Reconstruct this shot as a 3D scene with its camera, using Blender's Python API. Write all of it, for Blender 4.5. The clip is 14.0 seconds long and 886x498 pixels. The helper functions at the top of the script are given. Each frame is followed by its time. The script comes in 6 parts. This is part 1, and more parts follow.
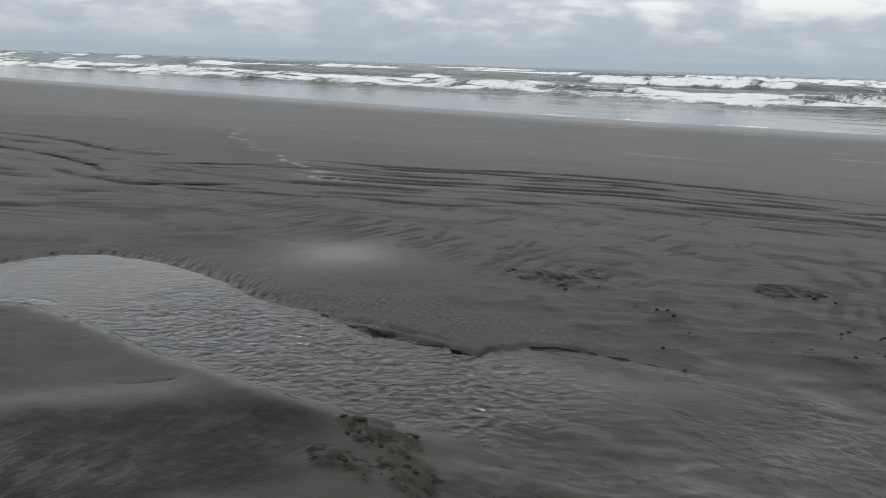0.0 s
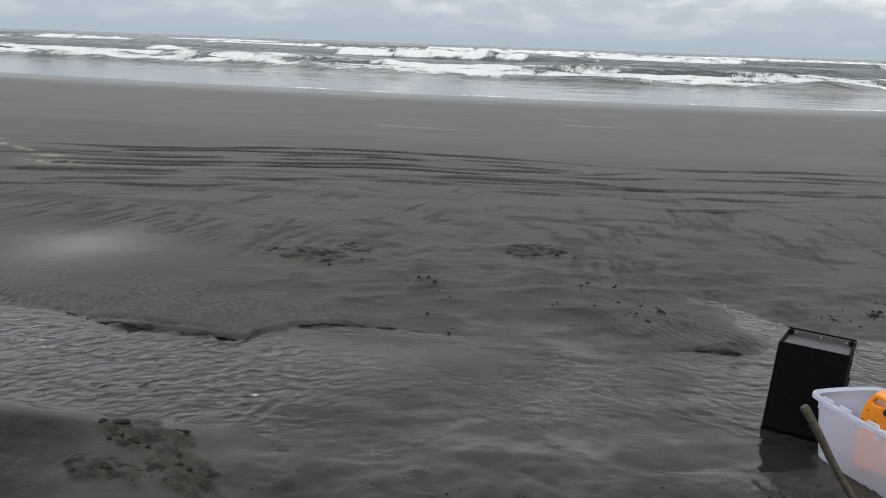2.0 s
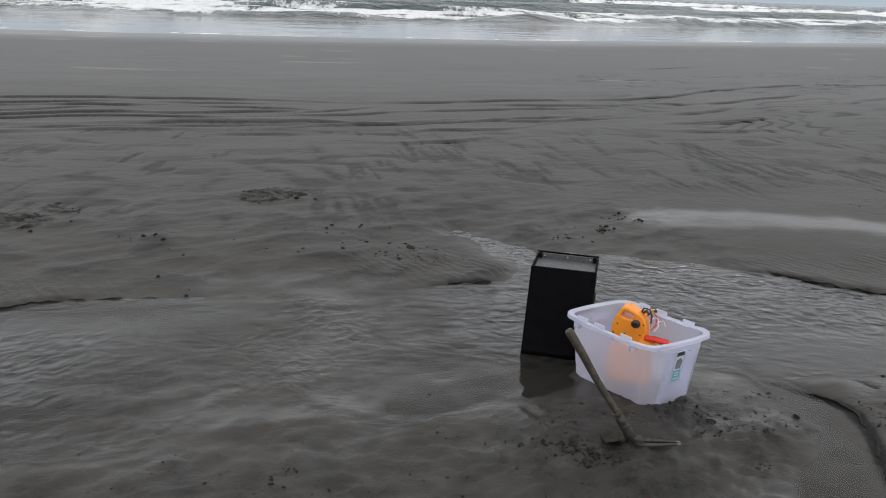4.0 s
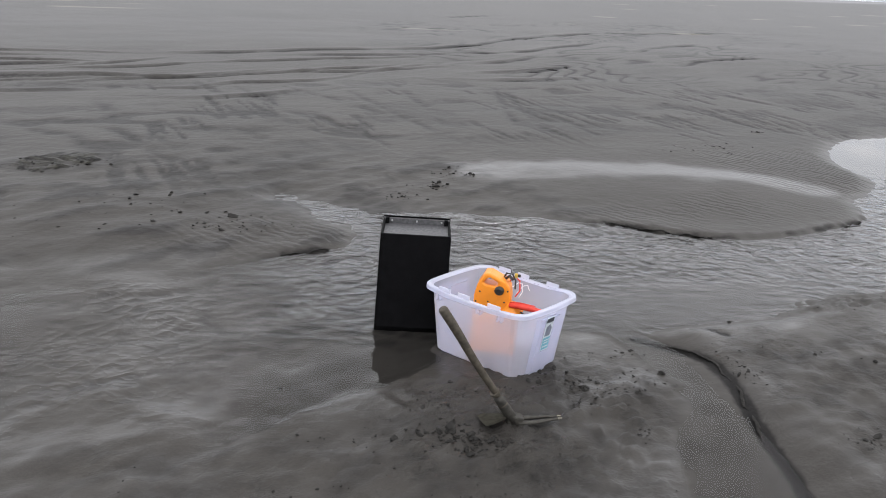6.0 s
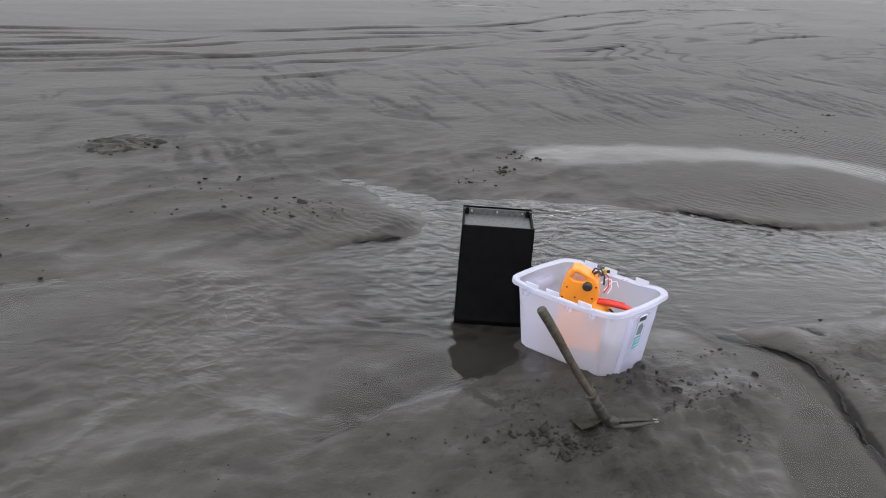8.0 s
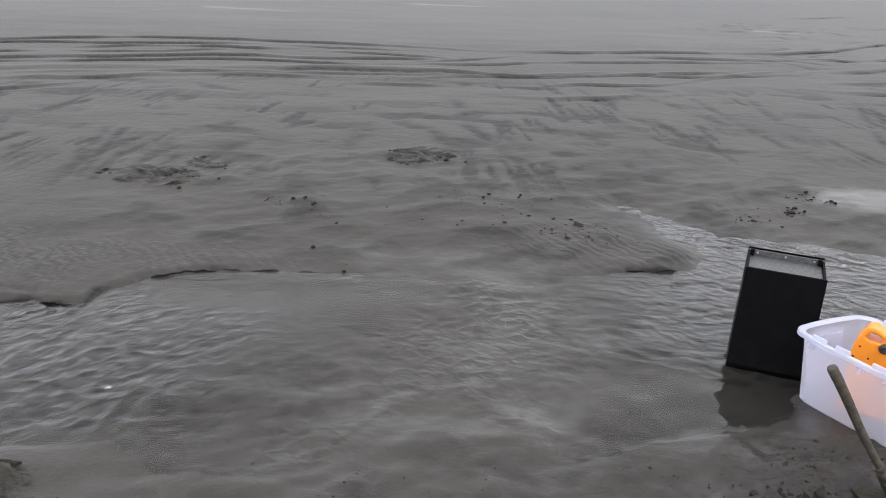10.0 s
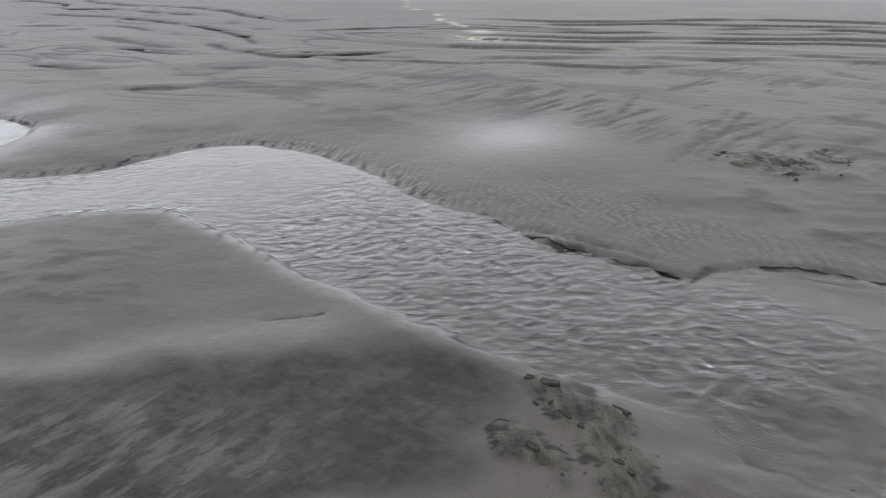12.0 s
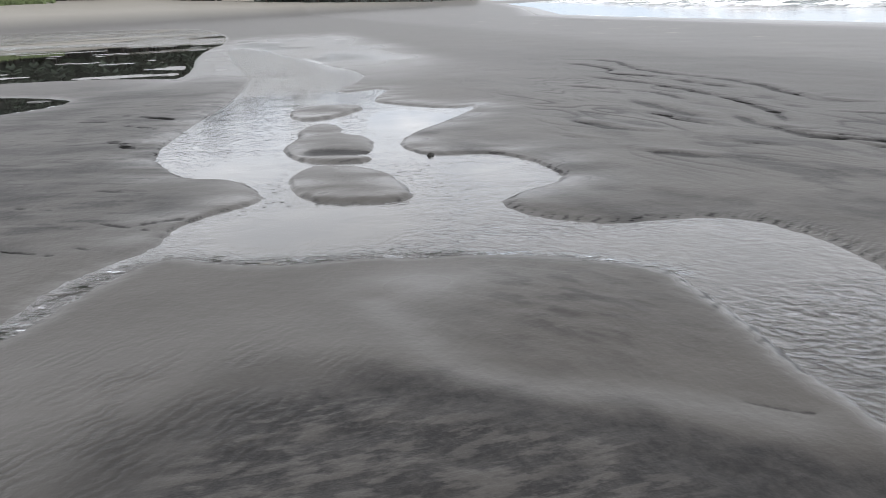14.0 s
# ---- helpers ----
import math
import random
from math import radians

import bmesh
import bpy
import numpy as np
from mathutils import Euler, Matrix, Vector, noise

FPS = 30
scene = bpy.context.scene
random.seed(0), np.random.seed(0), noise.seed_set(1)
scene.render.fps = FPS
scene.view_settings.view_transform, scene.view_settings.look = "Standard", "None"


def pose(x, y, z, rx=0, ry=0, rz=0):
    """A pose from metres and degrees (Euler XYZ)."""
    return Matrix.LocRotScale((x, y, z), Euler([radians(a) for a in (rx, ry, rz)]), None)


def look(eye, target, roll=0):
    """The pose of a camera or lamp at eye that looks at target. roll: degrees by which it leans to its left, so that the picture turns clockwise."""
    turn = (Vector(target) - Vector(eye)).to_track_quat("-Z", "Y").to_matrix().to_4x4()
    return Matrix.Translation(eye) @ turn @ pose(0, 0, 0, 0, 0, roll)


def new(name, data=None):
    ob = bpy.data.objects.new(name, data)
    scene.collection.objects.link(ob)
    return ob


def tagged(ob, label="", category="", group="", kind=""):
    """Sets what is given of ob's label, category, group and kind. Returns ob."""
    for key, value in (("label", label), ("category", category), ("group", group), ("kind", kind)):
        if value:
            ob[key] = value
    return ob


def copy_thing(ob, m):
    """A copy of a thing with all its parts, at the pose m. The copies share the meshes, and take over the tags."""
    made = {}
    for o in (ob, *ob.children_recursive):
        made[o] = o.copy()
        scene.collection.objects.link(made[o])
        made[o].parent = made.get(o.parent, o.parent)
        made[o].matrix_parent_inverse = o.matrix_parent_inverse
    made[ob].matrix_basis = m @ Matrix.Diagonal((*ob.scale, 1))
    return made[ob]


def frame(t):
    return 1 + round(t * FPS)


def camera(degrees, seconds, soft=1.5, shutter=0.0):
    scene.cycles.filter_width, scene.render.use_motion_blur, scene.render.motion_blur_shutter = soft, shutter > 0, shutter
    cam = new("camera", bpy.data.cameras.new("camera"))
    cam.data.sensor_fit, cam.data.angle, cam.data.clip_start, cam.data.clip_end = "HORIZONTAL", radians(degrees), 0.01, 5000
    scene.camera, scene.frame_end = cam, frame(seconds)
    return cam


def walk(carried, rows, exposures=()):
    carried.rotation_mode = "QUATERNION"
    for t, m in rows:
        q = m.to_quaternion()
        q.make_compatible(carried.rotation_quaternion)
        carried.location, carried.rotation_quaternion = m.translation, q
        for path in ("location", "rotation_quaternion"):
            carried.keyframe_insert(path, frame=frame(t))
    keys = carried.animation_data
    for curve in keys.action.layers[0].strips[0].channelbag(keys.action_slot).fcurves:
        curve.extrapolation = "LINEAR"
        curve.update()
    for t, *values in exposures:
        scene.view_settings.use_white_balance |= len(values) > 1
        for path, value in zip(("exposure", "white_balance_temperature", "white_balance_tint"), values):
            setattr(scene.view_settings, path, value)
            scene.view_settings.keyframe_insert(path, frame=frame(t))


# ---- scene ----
cam = camera(57.7, 14.0, soft=0.9)
PATH = [
    (0, (0.672, 0.211, 1.569), (-0.358, 1.866, 1.12), 1.9),
    (0.5, (0.673, 0.175, 1.588), (-0.247, 1.887, 1.117), 1.9),
    (1, (0.636, 0.165, 1.583), (-0.143, 1.942, 1.096), 2.3),
    (1.5, (0.648, 0.183, 1.586), (0.016, 2.015, 1.094), 1.9),
    (2, (0.649, 0.211, 1.584), (0.17, 2.089, 1.09), 2.1),
    (2.5, (0.662, 0.306, 1.589), (0.336, 2.213, 1.082), 1.6),
    (3, (0.658, 0.375, 1.568), (0.487, 2.301, 1.06), 1.2),
    (3.5, (0.61, 0.422, 1.558), (0.611, 2.346, 1.013), 1.6),
    (4, (0.568, 0.508, 1.514), (0.744, 2.404, 0.901), 2.2),
    (4.2, (0.558, 0.555, 1.497), (0.804, 2.433, 0.854), 2.6),
    (6.3, (0.411, 0.946, 1.458), (1.097, 2.69, 0.759), 4.3),
    (6.5, (0.374, 0.985, 1.463), (1.079, 2.724, 0.769), 4.6),
    (7, (0.333, 1.041, 1.464), (1.044, 2.77, 0.753), 4.9),
    (7.2, (0.334, 1.057, 1.463), (1.028, 2.784, 0.73), 4.7),
    (9.3, (0.249, 0.985, 1.52), (0.468, 2.821, 0.758), 3.4),
    (9.5, (0.237, 0.985, 1.525), (0.392, 2.829, 0.766), 3.4),
    (10, (0.216, 0.965, 1.531), (0.151, 2.817, 0.778), 2.6),
    (10.5, (0.208, 0.958, 1.517), (-0.156, 2.75, 0.707), 1.1),
    (11, (0.158, 0.945, 1.547), (-0.53, 2.607, 0.672), -0.8),
    (11.5, (0.097, 0.907, 1.556), (-0.906, 2.417, 0.711), -2.1),
    (12, (0.033, 0.883, 1.56), (-1.242, 2.206, 0.769), -2.9),
    (12.5, (0.02, 0.837, 1.571), (-1.472, 1.957, 0.85), -2.8),
    (13, (0.026, 0.794, 1.593), (-1.633, 1.695, 0.932), -2.1),
    (13.5, (0.017, 0.804, 1.568), (-1.773, 1.446, 0.948), -2.1),
    (14, (0.049, 0.776, 1.591), (-1.829, 1.137, 1.007), -2.7),
]
walk(cam, [(t, look(eye, target, roll)) for t, eye, target, roll in PATH],
     exposures=((0.0, -0.2, 6560, 9), (3.0, 0.0, 6560, 9), (4.2, 0.0, 6560, 11), (6.3, 0.62, 6560, 13), (7.2, 0.52, 6560, 13), (9.3, 0.74, 6510, 13), (10.5, 0.75, 6500, 13), (11.5, 0.93, 6470, 13), (12.5, 0.97, 6470, 13), (14.0, 0.78, 6520, 12)))

# ---- world and light ----
SUN_DIR = Vector((0.25, -0.35, 0.9)).normalized()


def node(nt, kind, **sets):
    n = nt.nodes.new("ShaderNode" + kind)
    for k, v in sets.items():
        if k in n.inputs:
            n.inputs[k].default_value = v
        else:
            setattr(n, k, v)
    return n


def math_node(nt, op, a, b=None, c=None, clamp=False):
    n = nt.nodes.new("ShaderNodeMath")
    n.operation, n.use_clamp = op, clamp
    for i, v in enumerate((a, b, c)):
        if v is None:
            continue
        if isinstance(v, (int, float)):
            n.inputs[i].default_value = v
        else:
            nt.links.new(v, n.inputs[i])
    return n.outputs[0]


def ramp(nt, fac, stops):
    n = nt.nodes.new("ShaderNodeValToRGB")
    el = n.color_ramp.elements
    while len(el) < len(stops):
        el.new(0.5)
    for e, (p, c) in zip(el, stops):
        e.position = p
        e.color = (c, c, c, 1) if isinstance(c, (int, float)) else (*c, 1)
    nt.links.new(fac, n.inputs[0])
    return n.outputs[0]


def mix(nt, fac, a, b, kind="MIX"):
    n = nt.nodes.new("ShaderNodeMix")
    n.data_type, n.blend_type = "RGBA", kind
    for sock, v in ((n.inputs[0], fac), (n.inputs[6], a), (n.inputs[7], b)):
        if isinstance(v, (int, float)):
            sock.default_value = v
        elif isinstance(v, tuple):
            sock.default_value = (*v, 1)
        else:
            nt.links.new(v, sock)
    return n.outputs[2]


def build_world():
    w = bpy.data.worlds.new("overcast_sky")
    scene.world = w
    w.use_nodes = True
    nt = w.node_tree
    nt.nodes.clear()
    out, bg = node(nt, "OutputWorld"), node(nt, "Background")
    nt.links.new(bg.outputs[0], out.inputs[0])
    sky = node(nt, "TexSky", sky_type="NISHITA")
    sky.sun_disc = False
    sky.sun_elevation = math.asin(SUN_DIR.z)
    sky.sun_rotation = math.atan2(SUN_DIR.x, SUN_DIR.y)
    co = node(nt, "TexCoord").outputs["Generated"]
    sep = node(nt, "SeparateXYZ")
    nt.links.new(co, sep.inputs[0])
    up = math_node(nt, "MAXIMUM", sep.outputs[2], 0.0)
    den = math_node(nt, "ADD", up, 0.07)
    cx = math_node(nt, "DIVIDE", sep.outputs[0], den)
    cy = math_node(nt, "DIVIDE", sep.outputs[1], den)
    flat = node(nt, "CombineXYZ")
    nt.links.new(cx, flat.inputs[0])
    nt.links.new(cy, flat.inputs[1])
    big = node(nt, "TexNoise", Scale=0.75, Detail=7.0, Roughness=0.58)
    nt.links.new(flat.outputs[0], big.inputs["Vector"])
    # lumps keep their height near the horizon
    tall = node(nt, "Mapping")
    tall.inputs["Scale"].default_value = (12, 12, 32)
    nt.links.new(co, tall.inputs[0])
    lump = node(nt, "TexNoise", Scale=1.0, Detail=6.0, Roughness=0.5, Distortion=0.0)
    nt.links.new(tall.outputs[0], lump.inputs["Vector"])
    both = math_node(nt, "ADD", math_node(nt, "MULTIPLY", big.outputs[0], 0.25), math_node(nt, "MULTIPLY", lump.outputs[0], 0.75))
    cloud = ramp(nt, both, ((0.42, (0.57, 0.635, 0.72)), (0.485, (0.66, 0.715, 0.79)), (0.525, (0.80, 0.84, 0.89)), (0.60, (1.02, 1.03, 1.04))))
    low = ramp(nt, up, ((0.0, (0.46, 0.55, 0.645)), (0.035, (0.45, 0.535, 0.64))))
    lowf = ramp(nt, up, ((0.008, 0.0), (0.075, 1.0)))
    deck = mix(nt, lowf, low, cloud)
    deck = mix(nt, ramp(nt, up, ((0.10, 0.0), (0.2, 0.8))), deck, (0.80, 0.82, 0.84))
    high = ramp(nt, up, ((0.06, 1.0), (0.2, 1.4)))
    deck = mix(nt, 1.0, deck, high, "MULTIPLY")
    part_sky = mix(nt, 1.0, sky.outputs[0], (0.1, 0.1, 0.1), "MULTIPLY")
    col = mix(nt, 0.93, part_sky, deck)
    nt.links.new(col, bg.inputs[0])
    bg.inputs[1].default_value = 1.0


build_world()
sun = new("sun", bpy.data.lights.new("sun", "SUN"))
sun.data.energy, sun.data.angle, sun.data.color = 0.6, radians(45), (1.0, 0.97, 0.92)
sun.matrix_world = look(SUN_DIR * 50, (0, 0, 0))


# ---- noise and outlines ----
PERM = np.random.RandomState(7).permutation(512)
ANG = np.random.RandomState(8).rand(512) * 2 * np.pi
CELL = ANG[PERM[(PERM[np.arange(512)][:, None] + np.arange(512)[None, :]) % 512]].ravel()
CELL_X, CELL_Y = np.cos(CELL), np.sin(CELL)


def perlin(x, y):
    xi, yi = np.floor(x).astype(int), np.floor(y).astype(int)
    xf, yf = x - xi, y - yi
    u, v = xf * xf * xf * (xf * (xf * 6 - 15) + 10), yf * yf * yf * (yf * (yf * 6 - 15) + 10)

    def corner(dx, dy):
        k = (((xi + dx) & 511) << 9) | ((yi + dy) & 511)
        return CELL_X[k] * (xf - dx) + CELL_Y[k] * (yf - dy)

    a, b = corner(0, 0), corner(1, 0)
    c, d = corner(0, 1), corner(1, 1)
    return ((a + u * (b - a)) * (1 - v) + (c + u * (d - c)) * v) * 1.5


def fbm(x, y, size, octaves=3, seed=0.0, turn=0.0, stretch=1.0):
    """Layered noise of the given grain in metres, long along the direction turn (degrees) by stretch."""
    c, s = math.cos(radians(turn)), math.sin(radians(turn))
    a, b = (x * c + y * s) / (size * stretch), (y * c - x * s) / size
    out, amp = 0, 1.0
    for o in range(octaves):
        out = out + amp * perlin(a * 2 ** o + 17.3 * o + seed * 3.7, b * 2 ** o + 9.1 * o + seed * 5.3)
        amp *= 0.5
    return out


def smooth(a, b, v):
    t = np.clip((v - a) / (b - a), 0, 1)
    return t * t * (3 - 2 * t)


def rounded(pts, closed=True, times=2):
    p = np.array(pts, float)
    for _ in range(times):
        q = np.roll(p, -1, 0)
        a, b = p * 0.75 + q * 0.25, p * 0.25 + q * 0.75
        new_p = np.empty((2 * len(p), 2))
        new_p[0::2], new_p[1::2] = a, b
        p = new_p if closed else np.vstack([p[:1], new_p[1:-3], p[-1:]])
    return p


def line_distance(x, y, pts, closed=False, reach=3.0):
    """Distance to a line of points; beyond reach it may stay at reach."""
    x0, x1, y0, y1 = x.min() - reach, x.max() + reach, y.min() - reach, y.max() + reach
    best = np.full(x.shape, reach * reach)
    n = len(pts)
    for i in range(n if closed else n - 1):
        (ax, ay), (bx, by) = pts[i], pts[(i + 1) % n]
        if max(ax, bx) < x0 or min(ax, bx) > x1 or max(ay, by) < y0 or min(ay, by) > y1:
            continue
        dx, dy = bx - ax, by - ay
        t = np.clip(((x - ax) * dx + (y - ay) * dy) / (dx * dx + dy * dy + 1e-12), 0, 1)
        best = np.minimum(best, (x - ax - t * dx) ** 2 + (y - ay - t * dy) ** 2)
    return np.sqrt(best)


def inside(x, y, pts):
    hit = np.zeros(x.shape, bool)
    y0, y1, x0 = y.min(), y.max(), x.min()
    n = len(pts)
    for i in range(n):
        (ax, ay), (bx, by) = pts[i], pts[(i + 1) % n]
        if ay == by or max(ay, by) < y0 or min(ay, by) > y1 or max(ax, bx) < x0:
            continue
        cross = ((ay > y) != (by > y)) & (x < (bx - ax) * (y - ay) / (by - ay) + ax)
        hit ^= cross
    return hit


def signed(x, y, pts, reach=3.0):
    """Distance to a closed outline, below zero inside; beyond reach it stays at reach."""
    x0, y0 = pts.min(0) - reach
    x1, y1 = pts.max(0) + reach
    near = (x > x0) & (x < x1) & (y > y0) & (y < y1)
    out = np.full(x.shape, reach)
    if not near.any():
        return out
    xs, ys = x[near], y[near]
    d = line_distance(xs, ys, pts, True, reach)
    out[near] = np.clip(np.where(inside(xs, ys, pts), -d, d), -reach, reach)
    return out


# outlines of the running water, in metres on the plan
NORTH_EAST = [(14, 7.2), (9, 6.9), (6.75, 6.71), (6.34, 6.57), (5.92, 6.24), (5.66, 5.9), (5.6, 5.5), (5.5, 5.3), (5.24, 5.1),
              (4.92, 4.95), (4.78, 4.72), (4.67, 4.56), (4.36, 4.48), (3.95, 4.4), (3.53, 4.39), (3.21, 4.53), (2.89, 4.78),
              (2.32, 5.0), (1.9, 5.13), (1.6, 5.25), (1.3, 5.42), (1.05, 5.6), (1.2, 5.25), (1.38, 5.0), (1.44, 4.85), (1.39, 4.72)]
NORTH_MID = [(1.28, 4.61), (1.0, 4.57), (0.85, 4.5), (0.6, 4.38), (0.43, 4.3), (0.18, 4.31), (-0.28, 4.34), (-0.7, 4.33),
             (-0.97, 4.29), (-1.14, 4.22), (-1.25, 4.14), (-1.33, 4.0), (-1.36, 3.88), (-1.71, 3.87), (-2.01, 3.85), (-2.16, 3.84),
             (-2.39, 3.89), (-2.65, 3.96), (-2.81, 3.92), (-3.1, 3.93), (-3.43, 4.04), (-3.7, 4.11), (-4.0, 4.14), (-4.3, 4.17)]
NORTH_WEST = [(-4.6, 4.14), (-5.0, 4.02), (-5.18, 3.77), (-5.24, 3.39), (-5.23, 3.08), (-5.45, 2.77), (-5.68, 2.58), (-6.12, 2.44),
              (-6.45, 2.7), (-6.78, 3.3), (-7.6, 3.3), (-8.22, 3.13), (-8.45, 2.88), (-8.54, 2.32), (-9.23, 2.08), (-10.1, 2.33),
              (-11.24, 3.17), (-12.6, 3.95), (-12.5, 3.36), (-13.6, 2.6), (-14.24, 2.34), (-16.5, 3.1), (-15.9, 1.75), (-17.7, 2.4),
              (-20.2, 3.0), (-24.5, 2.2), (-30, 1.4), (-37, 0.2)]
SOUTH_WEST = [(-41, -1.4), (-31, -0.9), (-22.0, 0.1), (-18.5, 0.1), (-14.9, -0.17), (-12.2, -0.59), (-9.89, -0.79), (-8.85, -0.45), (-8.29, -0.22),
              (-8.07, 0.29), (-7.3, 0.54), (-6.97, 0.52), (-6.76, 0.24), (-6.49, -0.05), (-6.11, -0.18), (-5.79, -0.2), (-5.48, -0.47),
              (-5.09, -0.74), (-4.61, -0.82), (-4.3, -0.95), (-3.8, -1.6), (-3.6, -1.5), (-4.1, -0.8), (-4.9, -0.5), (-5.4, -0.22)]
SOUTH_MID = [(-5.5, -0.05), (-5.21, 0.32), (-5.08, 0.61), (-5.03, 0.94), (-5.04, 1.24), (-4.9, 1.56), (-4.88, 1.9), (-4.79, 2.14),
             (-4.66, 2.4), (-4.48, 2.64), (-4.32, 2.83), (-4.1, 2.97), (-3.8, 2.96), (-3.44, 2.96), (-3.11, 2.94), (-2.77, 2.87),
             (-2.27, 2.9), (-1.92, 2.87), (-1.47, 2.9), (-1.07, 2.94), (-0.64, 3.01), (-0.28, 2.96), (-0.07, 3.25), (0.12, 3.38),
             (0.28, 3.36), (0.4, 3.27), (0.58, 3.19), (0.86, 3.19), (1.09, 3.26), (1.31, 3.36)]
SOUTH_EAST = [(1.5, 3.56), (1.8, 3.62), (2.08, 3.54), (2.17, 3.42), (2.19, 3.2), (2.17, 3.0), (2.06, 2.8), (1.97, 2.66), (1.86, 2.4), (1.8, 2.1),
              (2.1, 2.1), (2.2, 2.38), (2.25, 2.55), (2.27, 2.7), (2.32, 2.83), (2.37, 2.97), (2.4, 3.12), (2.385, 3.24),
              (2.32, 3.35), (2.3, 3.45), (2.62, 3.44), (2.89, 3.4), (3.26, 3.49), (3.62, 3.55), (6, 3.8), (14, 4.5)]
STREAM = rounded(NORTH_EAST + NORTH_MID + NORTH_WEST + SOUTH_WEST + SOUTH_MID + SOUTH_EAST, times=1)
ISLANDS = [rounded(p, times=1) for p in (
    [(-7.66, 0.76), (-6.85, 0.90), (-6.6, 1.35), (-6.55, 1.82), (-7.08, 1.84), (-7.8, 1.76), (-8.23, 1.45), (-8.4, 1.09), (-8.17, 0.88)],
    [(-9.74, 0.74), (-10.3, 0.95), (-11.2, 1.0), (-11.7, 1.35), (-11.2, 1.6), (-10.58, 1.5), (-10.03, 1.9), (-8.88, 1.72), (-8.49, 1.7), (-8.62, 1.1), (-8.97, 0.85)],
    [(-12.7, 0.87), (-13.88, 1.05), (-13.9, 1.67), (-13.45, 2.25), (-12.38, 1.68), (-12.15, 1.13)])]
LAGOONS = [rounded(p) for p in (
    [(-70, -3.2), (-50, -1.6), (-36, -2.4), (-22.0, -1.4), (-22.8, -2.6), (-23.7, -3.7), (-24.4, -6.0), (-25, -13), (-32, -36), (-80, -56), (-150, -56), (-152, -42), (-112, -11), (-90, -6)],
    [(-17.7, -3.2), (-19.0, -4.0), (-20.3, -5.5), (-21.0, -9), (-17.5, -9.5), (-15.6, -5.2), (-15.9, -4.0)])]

# lines pressed into the sand along the beach
TRACK_TOP = np.array([(-40, 8.5), (-22, 7.4), (-17, 7.7), (-14.4, 8.74), (-12.26, 8.94), (-10.87, 8.6), (-9.38, 9.05), (-8.1, 9.47), (-5.9, 10.08),
                      (-4.47, 10.81), (-2.9, 11.25), (-1.5, 11.38), (0.0, 11.3), (1.4, 11.28), (2.9, 11.5), (4.5, 11.6), (6.2, 11.7), (10, 12.4), (20, 14)])
TRACK_LOW = np.array([(-40, 3.5), (-17, 5.0), (-12, 5.3), (-8, 6.2), (-4.3, 7.63), (-2.44, 8.6), (0.16, 9.0), (2.4, 9.0), (3.6, 9.1), (7, 8.6), (12, 9.5), (20, 11)])
FOAM_LINE = [(-18.3, 11.0), (-16.8, 12.6), (-14.7, 12.8), (-12.7, 12.4), (-12.2, 12.6), (-11.1, 11.2), (-10.4, 11.1), (-9.8, 10.5), (-9.3, 10.05),
             (-8.5, 9.85), (-7.9, 9.3), (-6.95, 8.9), (-6.3, 8.2), (-5.7, 8.12), (-5.07, 8.25), (-4.4, 8.4)]
# wheel lines that fan out to the east: width, then the way
FAN_EAST = [(0.05, (0.5, 11.2), (2.67, 11.86), (4.75, 12.46), (5.63, 13.24), (6.5, 14.05), (8.16, 15.09), (10.95, 15.76), (14.1, 16.4)),
            (0.03, (1.76, 11.18), (4.4, 11.74), (5.6, 12.07), (6.5, 12.75), (8.09, 13.89)), (0.04, (-0.84, 9.78), (-0.11, 10.24), (0.77, 11.01)),
            (0.045, (-0.84, 9.78), (0.17, 10.01), (1.05, 10.52), (2.51, 11.06), (4.02, 11.35)),
            (0.05, (-0.78, 9.36), (-0.08, 9.62), (0.7, 9.43), (1.78, 9.97), (2.62, 10.31), (3.43, 10.72)),
            (0.06, (-0.52, 9.07), (0.18, 9.44), (0.87, 9.61), (1.61, 10.06), (2.54, 9.97), (3.83, 10.77))]
FAN_LOW = [(0.055, (0.68, 8.86), (1.34, 9.31), (2.16, 9.38), (2.87, 10.21), (4.01, 10.57)), (0.05, (0.19, 8.92), (0.83, 8.87), (1.22, 9.14)),
           (0.07, (0.2, 8.45), (0.75, 8.31), (1.4, 8.49), (1.95, 8.87)), (0.05, (3.01, 9.52), (3.24, 9.65), (3.55, 9.3)),
           (0.05, (4.18, 10.68), (4.83, 10.91), (5.98, 11.9)), (0.045, (3.88, 9.91), (4.71, 10.11), (5.55, 10.52), (6.11, 11.09)),
           (0.05, (3.59, 9.49), (4.41, 9.44), (5.7, 9.74)), (0.05, (7.71, 12.32), (8.46, 13.0), (10.22, 13.97))]
FAN_FAR = [(0.06, (7.33, 11.09), (7.59, 10.91), (8.48, 11.58), (9.68, 12.01), (10.37, 11.86)), (0.09, (6.12, 9.9), (6.48, 9.81), (6.54, 9.52), (6.44, 8.68)),
           (0.03, (6.38, 8.93), (6.73, 8.35), (7.08, 7.85)), (0.035, (7.94, 9.41), (8.15, 8.82), (7.82, 7.94)), (0.03, (8.22, 9.3), (8.34, 8.83), (8.16, 8.11)),
           (0.035, (9.06, 9.7), (9.13, 9.06), (8.77, 8.12)), (0.04, (9.61, 9.74), (9.51, 8.8)), (0.06, (6.0, 17.5), (8.6, 19.0))]
